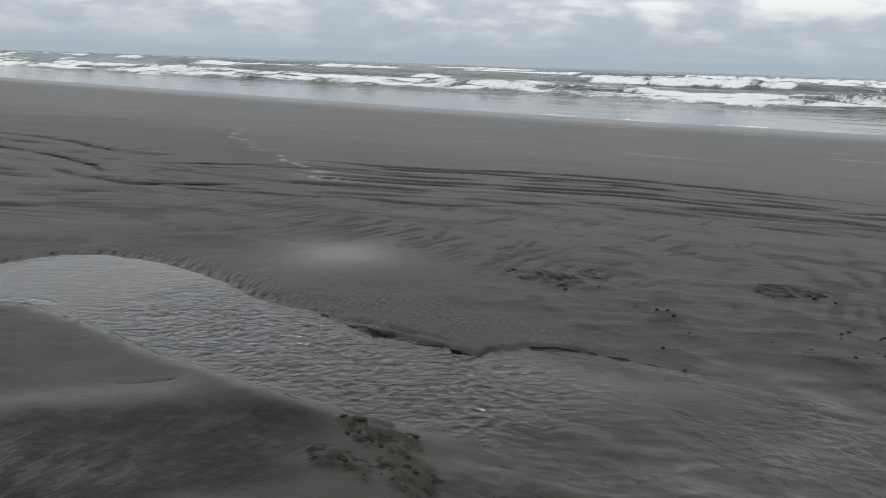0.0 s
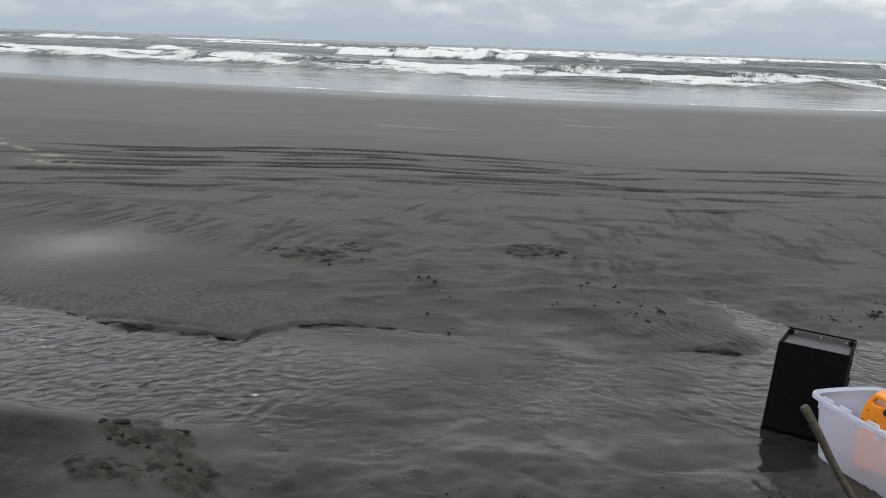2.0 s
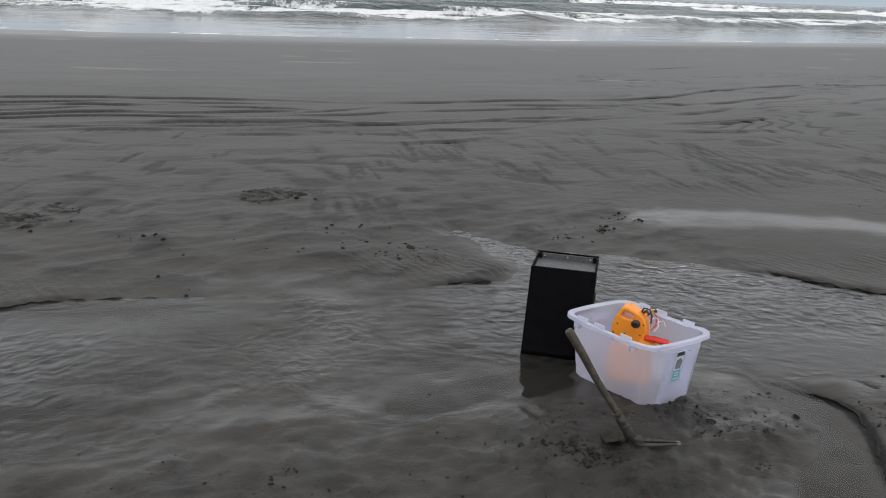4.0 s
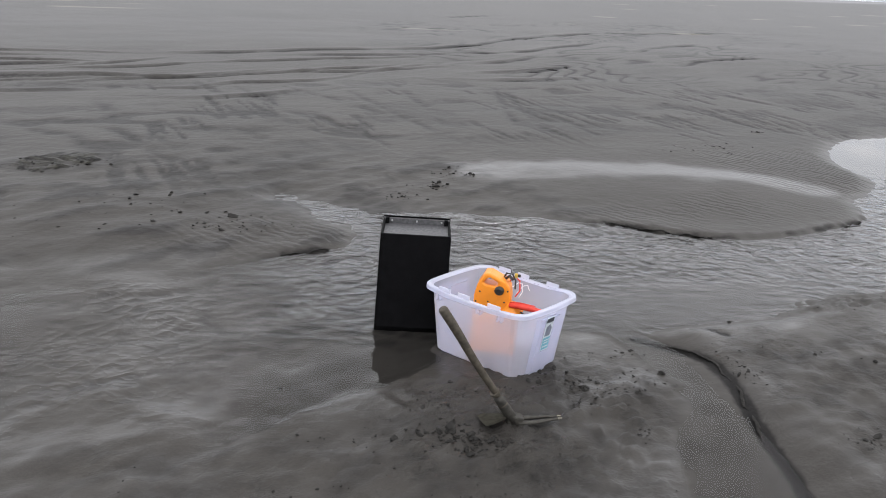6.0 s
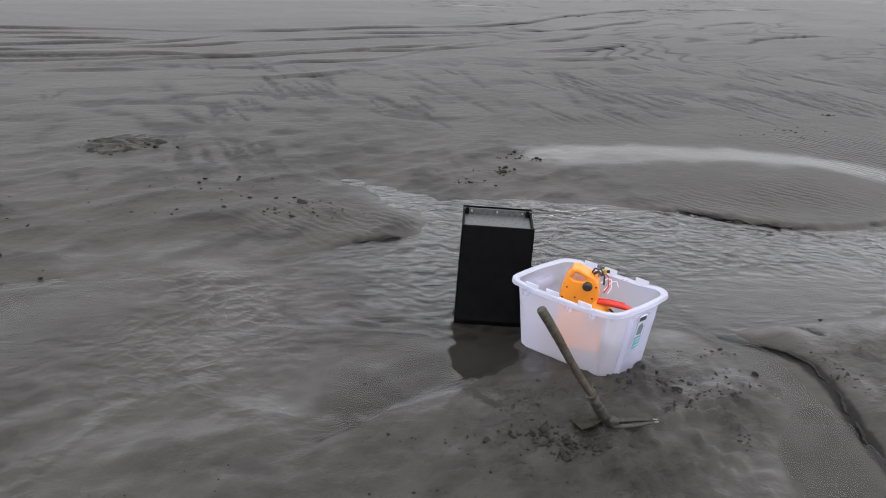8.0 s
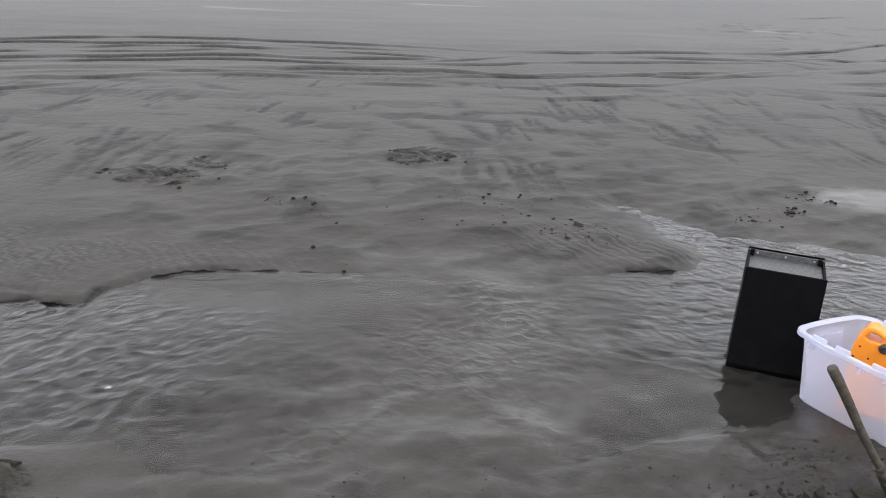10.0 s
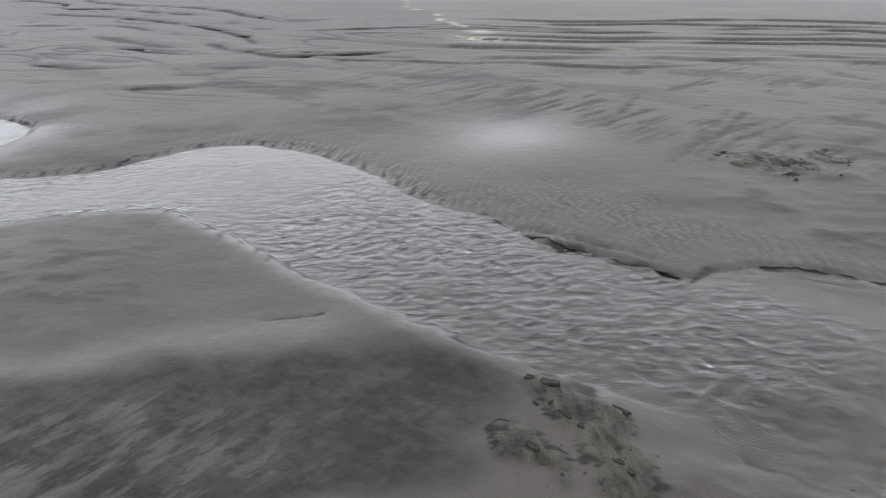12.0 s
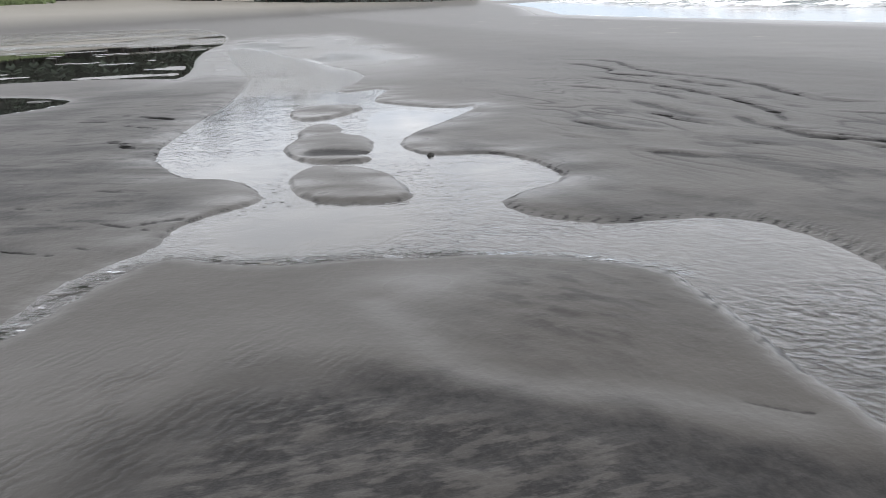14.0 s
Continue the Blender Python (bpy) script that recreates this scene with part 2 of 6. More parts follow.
# loops at the western end
LOOP_FAR = [(0.10, (-20.79, 7.99), (-19.26, 8.95), (-16.14, 8.27), (-14.53, 8.51), (-12.34, 8.67), (-10.3, 8.16), (-9.37, 8.67)),
            (0.09, (-19.47, 7.63), (-16.91, 8.09), (-15.83, 7.34), (-14.63, 7.93), (-12.66, 7.95), (-11.75, 8.23)),
            (0.08, (-15.75, 6.81), (-13.95, 7.3), (-11.75, 7.31), (-10.09, 7.31), (-8.14, 6.6)), (0.08, (-14.35, 5.69), (-12.99, 6.51), (-12.4, 6.85), (-10.69, 6.61)),
            (0.13, (-11.95, 6.12), (-10.48, 5.92), (-9.08, 6.16)), (0.08, (-10.46, 5.57), (-9.07, 5.85), (-8.31, 5.71))]
LOOP_NEAR = [(0.09, (-10.11, 6.52), (-8.49, 6.26), (-7.54, 6.33), (-6.95, 6.7), (-6.3, 7.5)), (0.09, (-10.29, 4.4), (-9.1, 4.66), (-8.26, 5.22)),
             (0.10, (-7.98, 4.15), (-7.24, 4.68), (-6.67, 5.19)), (0.07, (-9.49, 3.83), (-8.27, 4.27)), (0.07, (-7.95, 5.27), (-7.22, 5.67), (-7.05, 6.02)),
             (0.05, (-8.06, 6.17), (-7.44, 6.62), (-6.9, 7.0)), (0.06, (-9.2, 7.5), (-7.6, 8.75), (-6.2, 9.25), (-4.9, 9.6))]
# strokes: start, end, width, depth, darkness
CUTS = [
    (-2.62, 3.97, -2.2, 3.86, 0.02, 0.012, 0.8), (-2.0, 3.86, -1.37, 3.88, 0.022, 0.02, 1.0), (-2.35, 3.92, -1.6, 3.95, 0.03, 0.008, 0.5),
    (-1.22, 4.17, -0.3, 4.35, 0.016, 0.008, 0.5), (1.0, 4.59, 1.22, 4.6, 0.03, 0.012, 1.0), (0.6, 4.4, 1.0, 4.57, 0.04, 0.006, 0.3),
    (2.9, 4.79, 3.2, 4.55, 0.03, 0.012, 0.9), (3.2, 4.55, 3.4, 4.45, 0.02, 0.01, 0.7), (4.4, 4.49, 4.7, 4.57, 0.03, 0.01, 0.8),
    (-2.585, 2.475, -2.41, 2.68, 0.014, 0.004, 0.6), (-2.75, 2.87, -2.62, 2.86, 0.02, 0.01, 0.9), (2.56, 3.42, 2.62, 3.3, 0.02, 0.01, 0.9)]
DRAGS = [
    (-0.14, 7.01, 0.2, 6.15, 0.06, 0.006, 0.6), (0.14, 7.17, 0.53, 6.26, 0.07, 0.006, 0.65), (0.41, 6.98, 0.61, 6.4, 0.05, 0.006, 0.7), (0.0, 8.24, 0.13, 7.56, 0.07, 0.005, 0.8),
    (0.65, 7.16, 1.22, 7.1, 0.10, 0.005, 0.5), (1.28, 6.68, 1.83, 6.56, 0.13, 0.005, 0.55), (1.54, 7.78, 1.76, 7.44, 0.08, 0.005, 0.6), (1.97, 8.43, 2.44, 7.43, 0.06, 0.006, 0.7),
    (2.25, 8.73, 2.62, 6.8, 0.05, 0.006, 0.6), (2.84, 8.76, 2.8, 7.91, 0.06, 0.006, 0.6), (3.86, 8.81, 3.39, 7.18, 0.05, 0.006, 0.7)]
DRAGS_EAST = [
    (3.99, 8.81, 3.66, 7.53, 0.05, 0.006, 0.7), (3.84, 7.91, 3.55, 6.85, 0.09, 0.006, 0.6), (3.8, 7.4, 4.29, 7.0, 0.16, 0.006, 0.6), (1.71, 7.66, 2.03, 6.82, 0.05, 0.006, 0.7),
    (4.87, 8.07, 4.83, 7.39, 0.05, 0.006, 0.6), (1.2, 8.98, 1.44, 8.02, 0.035, 0.006, 0.6), (1.64, 9.01, 1.88, 8.51, 0.03, 0.006, 0.6), (4.95, 6.84, 5.85, 6.85, 0.3, 0.004, 0.45)]
DRAGS_WEST = [
    (-2.95, 5.69, -3.3, 6.84, 0.04, 0.006, 0.8), (-2.19, 5.39, -2.44, 6.56, 0.04, 0.006, 0.7), (-2.12, 5.4, -2.31, 6.52, 0.04, 0.006, 0.75), (-2.01, 5.39, -2.13, 6.25, 0.04, 0.006, 0.7),
    (-2.17, 5.15, -2.26, 5.75, 0.05, 0.005, 0.5), (-5.21, 4.96, -4.67, 5.27, 0.17, 0.005, 0.7), (-5.43, 6.15, -4.85, 6.55, 0.10, 0.005, 0.6), (-1.54, 6.11, -1.21, 6.5, 0.14, 0.005, 0.55),
    (-0.69, 6.37, -0.55, 6.93, 0.08, 0.005, 0.5), (-2.67, 8.01, -2.39, 7.93, 0.08, 0.005, 0.6), (-6.25, 3.4, -5.4, 4.2, 0.16, 0.005, 0.5), (-3.05, 5.7, -3.1, 6.1, 0.10, 0.004, 0.5)]
# western grooves; their darkness paints the shade of the recesses
GROOVES = [
    (-14.28, -1.9, -13.34, -0.94, 0.12, 0.01, 0.9), (-12.79, -1.54, -12.24, -1.03, 0.10, 0.01, 0.9), (-13.56, -2.32, -13.4, -1.95, 0.12, 0.01, 0.8), (-6.63, -0.8, -6.27, -0.32, 0.03, 0.008, 0.9),
    (-6.46, -0.37, -6.54, -0.09, 0.05, 0.01, 0.9), (-7.37, -1.55, -7.19, -1.25, 0.04, 0.008, 0.8), (-7.91, -0.99, -7.7, -0.68, 0.05, 0.008, 0.7), (-11.09, -1.4, -10.45, -1.02, 0.12, 0.012, 1.0),
    (-8.62, -2.07, -12.63, -1.99, 0.22, 0.006, 0.55), (-12.63, -1.99, -14.2, -1.75, 0.25, 0.006, 0.5), (-6.0, -1.3, -5.75, -0.9, 0.03, 0.008, 0.8), (-5.9, -0.75, -5.7, -0.5, 0.03, 0.008, 0.7)]
GULLY_LIP = [(2.26, 3.42), (2.36, 3.3), (2.42, 3.2), (2.425, 3.08), (2.39, 2.92), (2.33, 2.77), (2.29, 2.64), (2.24, 2.46), (2.15, 2.25)]
# flat olive crusts that lie broken on the sand
CRUSTS = [rounded(p, times=1) for p in (
    [(-1.49, 2.76), (-1.36, 2.865), (-1.11, 2.855), (-1.04, 2.82), (-0.88, 2.66), (-0.76, 2.55), (-0.6, 2.44), (-0.5, 2.28), (-0.66, 2.26), (-0.82, 2.44), (-0.98, 2.5), (-1.06, 2.58), (-1.2, 2.68), (-1.35, 2.74)],
    [(-1.36, 2.44), (-1.33, 2.57), (-1.16, 2.565), (-1.05, 2.5), (-1.03, 2.41), (-1.21, 2.415)],
    [(-2.02, 5.53), (-1.85, 5.72), (-1.63, 5.66), (-1.43, 5.5), (-1.52, 5.34), (-1.75, 5.34)],
    [(-1.69, 5.82), (-1.57, 5.95), (-1.36, 5.78), (-1.47, 5.67)],
    [(-0.42, 6.23), (-0.2, 6.5), (0.1, 6.42), (0.12, 6.27), (-0.12, 6.14), (-0.31, 6.14)])]


def track_band(x, y):
    top, low = np.interp(x, *rounded(TRACK_TOP, False, 3).T), np.interp(x, *rounded(TRACK_LOW, False, 3).T)
    return top, low


def shore_line(x):
    """Where the last wash of the sea ends."""
    return np.interp(x, (-45, -27, -15, -8, -1, 6, 14, 30, 80), (26.0, 25.5, 24.8, 25.2, 26.1, 28.0, 31.3, 38, 50)) + 0.15 * fbm(x, x * 0, 7.0, 3, 2.0) + np.interp(-x, (30, 60, 80, 153, 385, 480, 700), (0, 1.0, 3, 24, 85, 180, 330))


def still(x, y):
    """Where the stream runs smooth."""
    s = np.exp(-((x + 0.65) / 0.55) ** 2 - ((y - 4.1) / 0.2) ** 2)
    s = np.maximum(s, np.clip(1.4 * np.exp(-((x + 6.0) / 0.8) ** 2 - ((y - 0.9) / 1.0) ** 2), 0, 1))
    s = np.maximum(s, np.clip(1.1 * np.exp(-((x - 1.05) / 0.5) ** 2 - ((y - 3.42) / 0.2) ** 2), 0, 1))
    s = np.maximum(s, 0.8 * np.exp(-((x - 2.75) / 0.8) ** 2 - ((y - 3.7) / 0.3) ** 2))
    s = np.maximum(s, np.clip(1.4 * np.exp(-((x + 8.5) / 1.1) ** 2 - ((y - 0.3) / 0.6) ** 2), 0, 0.98))
    s = np.maximum(s, np.clip(1.4 * np.exp(-((x + 11.3) / 2.0) ** 2 - ((y - 2.6) / 0.9) ** 2), 0, 0.98))
    s = np.maximum(s, np.clip(1.6 * np.exp(-((x - 6.6) / 1.3) ** 2 - ((y - 6.1) / 0.75) ** 2), 0, 1))
    s = np.maximum(s, 0.75 * smooth(-3.2, -4.0, x) * smooth(-5.6, -4.8, x))
    s = np.maximum(s, smooth(-1.2, -2.0, y) * smooth(-13, -15, x))
    s = np.maximum(s, 0.97 * np.exp(-((x + 7.4) / 0.9) ** 2 - ((y - 2.7) / 0.55) ** 2))
    s = np.maximum(s, 0.6 * smooth(-4.5, -6.0, x) + 0.2 * smooth(-7.5, -9.0, x))
    s = np.maximum(s, smooth(1.75, 1.9, x) * smooth(2.65, 2.45, x) * smooth(3.5, 3.2, y))
    far = smooth(-38, -50, x)
    s = np.where(x < -20, np.maximum(s, smooth(-18, -22, x) * smooth(-1.0, -1.6, y)) * (1 - far * smooth(0.15, -0.05, fbm(x, y, 8.0, 2, 28.5, 70, 1.5))), s)
    s = s * (1 - 0.9 * smooth(-15.5, -18, x) * smooth(-1.5, -1.2, y))
    return np.clip(s, 0, 1)


def bed_ripple(x, y):
    wx, wy = 0.06 * fbm(x, y, 0.5, 2, 31.0), 0.05 * fbm(x, y, 0.4, 2, 32.0)
    e = smooth(-1.2, 0.6, x)
    return 0.55 - 1.9 * ((1 - e) * np.abs(fbm(x + wx, y + wy, 0.09, 2, 33.0, 40, 1.2)) + e * np.abs(fbm(x + wx, y + wy, 0.09, 2, 33.5, -18, 1.6)))


def thin_sheet(x, y):
    """Where the stream is no more than a film that trickles over the sand."""
    t = smooth(-0.9, 0.1, x + 0.35 * (3.6 - y)) * smooth(1.2, 0.35, x + 0.25 * fbm(x, y, 0.35, 2, 36.0, 20, 1.8)) * smooth(4.75, 4.5, y)
    t = np.maximum(t, 0.8 * np.exp(-((x + 0.75) / 0.6) ** 2 - ((y - 4.15) / 0.18) ** 2))
    return np.maximum(t, 0.6 * smooth(1.75, 1.85, x) * smooth(3.55, 3.3, y) * smooth(2.6, 2.45, x))


def shallows(x, y):
    """The lumpy shallows by the near bank."""
    return smooth(-1.0, -0.4, x) * smooth(1.35, 0.9, x) * smooth(2.45, 2.9, y) * smooth(3.7, 3.35, y)


def lumps(x, y):
    return 0.011 * fbm(x, y, 0.17, 4, 5.0, 25, 2.0)


def land(x, y):
    """Height of the sand and its finishes: dark ore sand with painted relief shade, wet film, dried foam, streaks,
    ripples, crumbly mud and olive crust.
    """
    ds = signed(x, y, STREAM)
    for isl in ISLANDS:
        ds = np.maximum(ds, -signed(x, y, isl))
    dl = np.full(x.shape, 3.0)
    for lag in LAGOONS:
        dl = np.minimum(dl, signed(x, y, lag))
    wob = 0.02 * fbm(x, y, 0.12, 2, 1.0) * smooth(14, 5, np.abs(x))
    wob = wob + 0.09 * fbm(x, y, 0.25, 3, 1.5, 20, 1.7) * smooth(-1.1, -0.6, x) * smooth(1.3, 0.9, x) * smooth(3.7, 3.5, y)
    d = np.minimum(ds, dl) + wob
    out, into = np.clip(d, 0, None), np.clip(-d, 0, None)
    # banks
    h = 0.10 * np.minimum(out, 0.12) + 0.045 * (1 - np.exp(-out / 0.8)) - 0.09 * np.minimum(into, 0.15) - 0.02 * smooth(0.15, 0.8, into)
    soft = np.clip(smooth(-1.1, -0.6, x) * smooth(2.1, 1.7, x) * smooth(3.9, 3.7, y) + smooth(-0.5, -0.2, x) * smooth(0.9, 0.6, x) * smooth(3.9, 4.1, y) * smooth(4.9, 4.6, y), 0, 1)
    soft = np.maximum(soft, 0.7 * smooth(2.2, 2.6, x) * smooth(4.0, 3.6, y))
    soft = np.maximum(soft, smooth(1.75, 1.85, x) * smooth(2.25, 2.15, x) * smooth(3.6, 3.5, y) * smooth(1.5, 1.9, y))
    h = h * (1 - 0.72 * soft) + soft * smooth(0.9, 0.0, np.abs(d)) * (0.004 * fbm(x, y, 0.35, 3, 5.5, 20, 2.0)) - 0.009 * soft * smooth(0.02, 0.10, into)
    lip = smooth(-2.5, -2.0, x) * np.maximum(smooth(-0.6, -1.1, x), smooth(0.8, 1.0, x) * smooth(1.4, 1.1, x)) * smooth(3.7, 3.85, y) * smooth(5.0, 4.7, y) * (1 - soft) + smooth(2.6, 2.9, x) * smooth(5.2, 4.6, y) * smooth(4.2, 4.3, y)
    south = smooth(-4.5, -4.1, x) * smooth(-0.9, -1.3, x) * smooth(3.15, 3.05, y) * smooth(2.5, 2.75, y)
    lip = np.clip(lip + smooth(-5.5, -6.5, x) + south, 0, 1)
    h = h + 0.016 * lip * smooth(0.0, 0.04, out) * np.exp(-out / 0.3)
    # the island blocks stand a little prouder
    for isl, up in zip(ISLANDS, (0.008, 0.008, 0.004)):
        di = signed(x, y, isl) + 0.05 * fbm(x, y, 0.3, 3, 2.5)
        h = h + 0.6 * up * smooth(0.0, -0.4, di) + 0.012 * smooth(0.0, -0.05, di)
    # swells of the sand
    dry = smooth(0.0, 0.35, out)
    swell = 0.014 * fbm(x, y, 1.6, 3, 3.0, 10, 1.8) + 0.0022 * fbm(x, y, 0.4, 2, 4.0, 60, 1.2) * smooth(7, 5, y)
    h = h + swell * dry * smooth(22, 14, y)
    # lumpy shallows by the near bank
    sh = shallows(x, y)
    h = h + sh * (lumps(x, y) - 0.004)
    near_rough = smooth(-1.0, -0.6, x) * smooth(3.4, 3.05, y) * smooth(1.6, 2.2, y) * smooth(4.0, 3.4, x) * dry
    h = h + near_rough * (0.009 * fbm(x, y, 0.08, 3, 6.0) + 0.012 * np.abs(fbm(x, y, 0.2, 3, 7.0, 25, 1.6)))
    # sand ripples that the stream left on its flanks
    rip = np.exp(-((x + 2.2) / 1.3) ** 2 - ((y - 4.3) / 0.28) ** 2) + 0.8 * np.exp(-((x - 3.6) / 0.9) ** 2 - ((y - 4.85) / 0.25) ** 2)
    rip = rip + 0.9 * np.exp(-((x - 1.0) / 0.45) ** 2 - ((y - 4.85) / 0.25) ** 2)
    north_flank = smooth(-5.6, -4.6, x) * smooth(-1.2, -2.4, x) * smooth(3.2, 3.45, y) * np.exp(-(out / 0.22) ** 2)
    rip = np.clip(np.maximum(rip, north_flank), 0, 1) * smooth(0.0, 0.06, out)
    rip = rip * np.clip(0.75 + 0.8 * fbm(x, y, 0.35, 3, 8.5), 0, 1)
    rip = np.maximum(rip, 0.6 * smooth(4.3, 4.7, x) * smooth(6.2, 5.4, x) * smooth(4.9, 5.2, y) * smooth(6.4, 5.9, y) * smooth(0.0, 0.1, out))
    h = h + 0.004 * rip * fbm(x, y, 0.10, 2, 8.0, 127, 2.0)
    bed = smooth(0.02, 0.12, into) * (1 - 0.85 * still(x, y)) * smooth(12, 7, np.abs(x))
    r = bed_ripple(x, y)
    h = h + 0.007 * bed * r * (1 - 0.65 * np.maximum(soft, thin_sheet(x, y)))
    # bed hollows darkened: gathered ore sand plus painted ripple shade
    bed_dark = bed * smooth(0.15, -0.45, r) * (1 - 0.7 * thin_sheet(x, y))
    # low mound in the bend and the trough behind it
    mound = np.exp(-((x + 3.75) / 0.75) ** 2 - ((y - 2.15) / 0.6) ** 2)
    h = h + 0.05 * mound * smooth(0.0, 0.25, out)
    trough = line_distance(x, y, [(-4.15, 1.2), (-3.6, 1.33), (-3.17, 1.5), (-2.95, 1.72), (-2.78, 2.18), (-2.45, 2.62)])
    h = h - 0.02 * np.exp(-(trough / 0.16) ** 2)
    # track lines: ore sand and ridge shade both go into the dark colour
    top, low = track_band(x, y)
    k = (y - low) / (top - low)
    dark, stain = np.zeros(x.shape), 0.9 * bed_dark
    zone = (k > -0.3) & (k < 1.3)
    kz, xz, yz = k[zone], x[zone], y[zone]
    span = (top - low)[zone]
    hz, dz = np.zeros(kz.shape), np.zeros(kz.shape)
    for j in range(10):
        kk = (1.0, 0.88, 0.79, 0.68, 0.55, 0.44, 0.31, 0.20, 0.09, -0.04)[j]
        wd = (0.055, 0.035, 0.045, 0.035, 0.06, 0.035, 0.10, 0.045, 0.07, 0.05)[j]
        bend = 0.20 * fbm(xz, xz * 0, 2.6, 4, 20.0 + j) * (0.3 if j == 0 else 1.0) + 0.42 * smooth(-6, -10, xz) * fbm(xz, xz * 0, 2.0, 3, 120.0 + j)
        off = (kz - kk) * span - bend
        keep = np.clip(0.5 + 1.6 * fbm(xz, yz * 0, 1.5, 2, 40.0 + j), 0.05, 1)
        keep = np.clip(keep + (0.5 if j in (0, 6) else 0.0), 0, 1) * (1.0 if kk > 0.3 else 0.7) * smooth(0.6, -0.9, xz) * smooth(-8.6, -6.2, xz)
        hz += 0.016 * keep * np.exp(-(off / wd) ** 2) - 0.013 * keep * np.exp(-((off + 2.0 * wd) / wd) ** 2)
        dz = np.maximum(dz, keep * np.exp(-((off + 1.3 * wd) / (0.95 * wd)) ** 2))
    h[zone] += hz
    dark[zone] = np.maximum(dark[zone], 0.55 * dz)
    for group in (FAN_EAST, FAN_LOW, FAN_FAR, LOOP_FAR, LOOP_NEAR):
        for wd, *way in group:
            way = np.array(way)
            if way[:, 0].max() < x.min() - 1 or way[:, 0].min() > x.max() + 1 or way[:, 1].max() < y.min() - 1 or way[:, 1].min() > y.max() + 1:
                continue
            px, py = x, y + 0.07 * fbm(x, x * 0, 0.9, 3, way[0, 0])
            ends = np.clip(np.hypot(x - way[0, 0], y - way[0, 1]) / 0.8, 0, 1) * np.clip(np.hypot(x - way[-1, 0], y - way[-1, 1]) / 0.8, 0, 1)
            ends = ends * np.clip(0.9 + 0.7 * fbm(x, y, 0.9, 2, way[0, 1]), 0.4, 1)
            line = rounded(way, False)
            wd = (0.07 if way[:, 0].max() > 5 else max(0.9 * wd, 0.045)) if way[0, 1] > 7.5 and way[0, 0] > -2 else 1.05 * wd
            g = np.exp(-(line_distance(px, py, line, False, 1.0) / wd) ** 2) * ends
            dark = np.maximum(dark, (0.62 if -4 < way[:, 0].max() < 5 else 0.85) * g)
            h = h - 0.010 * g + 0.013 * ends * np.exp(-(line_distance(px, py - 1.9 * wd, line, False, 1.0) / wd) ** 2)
    # faint looping lines where the tracks cross and turn
    for region, seed, turn in ((smooth(3.0, 5.0, x) * smooth(15.0, 11.0, x) * smooth(8.6, 9.6, y) * smooth(16.5, 14.0, y - 0.25 * x), 130.5, 28),
                               (smooth(-22, -16, x) * smooth(-5.5, -7.5, x) * smooth(3.6, 4.8, y) * smooth(9.3, 8.3, y), 131.5, 8)):
        if region.max() > 0.001:
            v = 4.2 * fbm(x, y, 1.5, 3, seed, turn, 3.2)
            crease = np.exp(-((v - np.floor(v) - 0.5) / 0.13) ** 2) * np.clip(0.45 + 1.3 * fbm(x, y, 1.1, 2, seed + 2, turn, 2.0), 0, 1)
            stain = np.maximum(stain, region * np.clip(1.15 * crease, 0, 1))
            h = h - 0.008 * region * crease
    # dragged smears of ore sand below the tracks, their relief shading coloured in
    field = smooth(4.9, 6.2, y) * smooth(0.25, 0.0, k) * smooth(-9.5, -3.5, x) * smooth(13.0, 8.0, x) * np.maximum(smooth(2.6, 1.4, x), smooth(6.2, 6.9, y))
    if field.max() > 0.001:
        a = fbm(x, y, 0.30, 4, 9.0, 0, 1.9)
        b = fbm(x, y, 0.085, 3, 10.0, 99, 9.0)
        c = fbm(x, y, 0.085, 3, 11.0, 83, 9.0)
        side = smooth(-2.0, 1.0, x + 0.6 * fbm(x, y, 1.2, 2, 12.0))
        patch = smooth(-0.02, 0.28, fbm(x, y, 1.0, 3, 13.0, 80, 1.5))
        hatch = side * smooth(-0.1, 0.55, b) + (1 - side) * smooth(-0.1, 0.55, c)
        bars = smooth(0.05, 0.55, a) * smooth(-0.15, 0.2, fbm(x, y, 1.2, 2, 13.5, 0, 1.5))
        blotch = smooth(0.05, 0.5, fbm(x, y, 0.45, 4, 13.7, 8, 2.2)) * (0.55 + 0.45 * hatch)
        smear = np.maximum(np.maximum(smooth(0.05, 0.5, patch * hatch * (0.5 + 0.5 * smooth(-0.3, 0.2, a))), 0.9 * bars), 0.75 * blotch)
        stain = np.maximum(stain, field * np.clip(smear, 0, 1) * 0.8)
        h = h - 0.006 * field * np.clip(smear, 0, 1)
    # patchy damp ground nearer to the stream
    mottle = fbm(x, y, 0.26, 4, 13.8, 25, 1.7)
    near_damp = smooth(4.35, 4.7, y) * smooth(6.9, 5.9, y) * smooth(-2.6, -1.2, x) * smooth(3.6, 2.2, x)
    damp = near_damp * smooth(0.05, 0.6, mottle)
    h = h + 0.010 * near_damp * mottle
    stain = np.maximum(stain, 0.65 * damp)
    west = smooth(-3.5, -5.0, x) * smooth(4.0, 5.0, y) * smooth(0.2, 0.0, k) * smooth(-20, -9, x)
    stain = np.maximum(stain, west * smooth(0.0, 0.5, fbm(x, y, 0.45, 4, 14.0, 12, 3.2)) * 0.75)
    nbank = smooth(-4.0, -5.0, x) * smooth(-14, -11, x) * smooth(2.0, 2.5, y) * np.exp(-(out / 0.9) ** 2)
    stain = np.maximum(stain, nbank * np.clip(0.32 + 0.5 * fbm(x, y, 0.5, 4, 14.5, 20, 2.0), 0, 0.8))
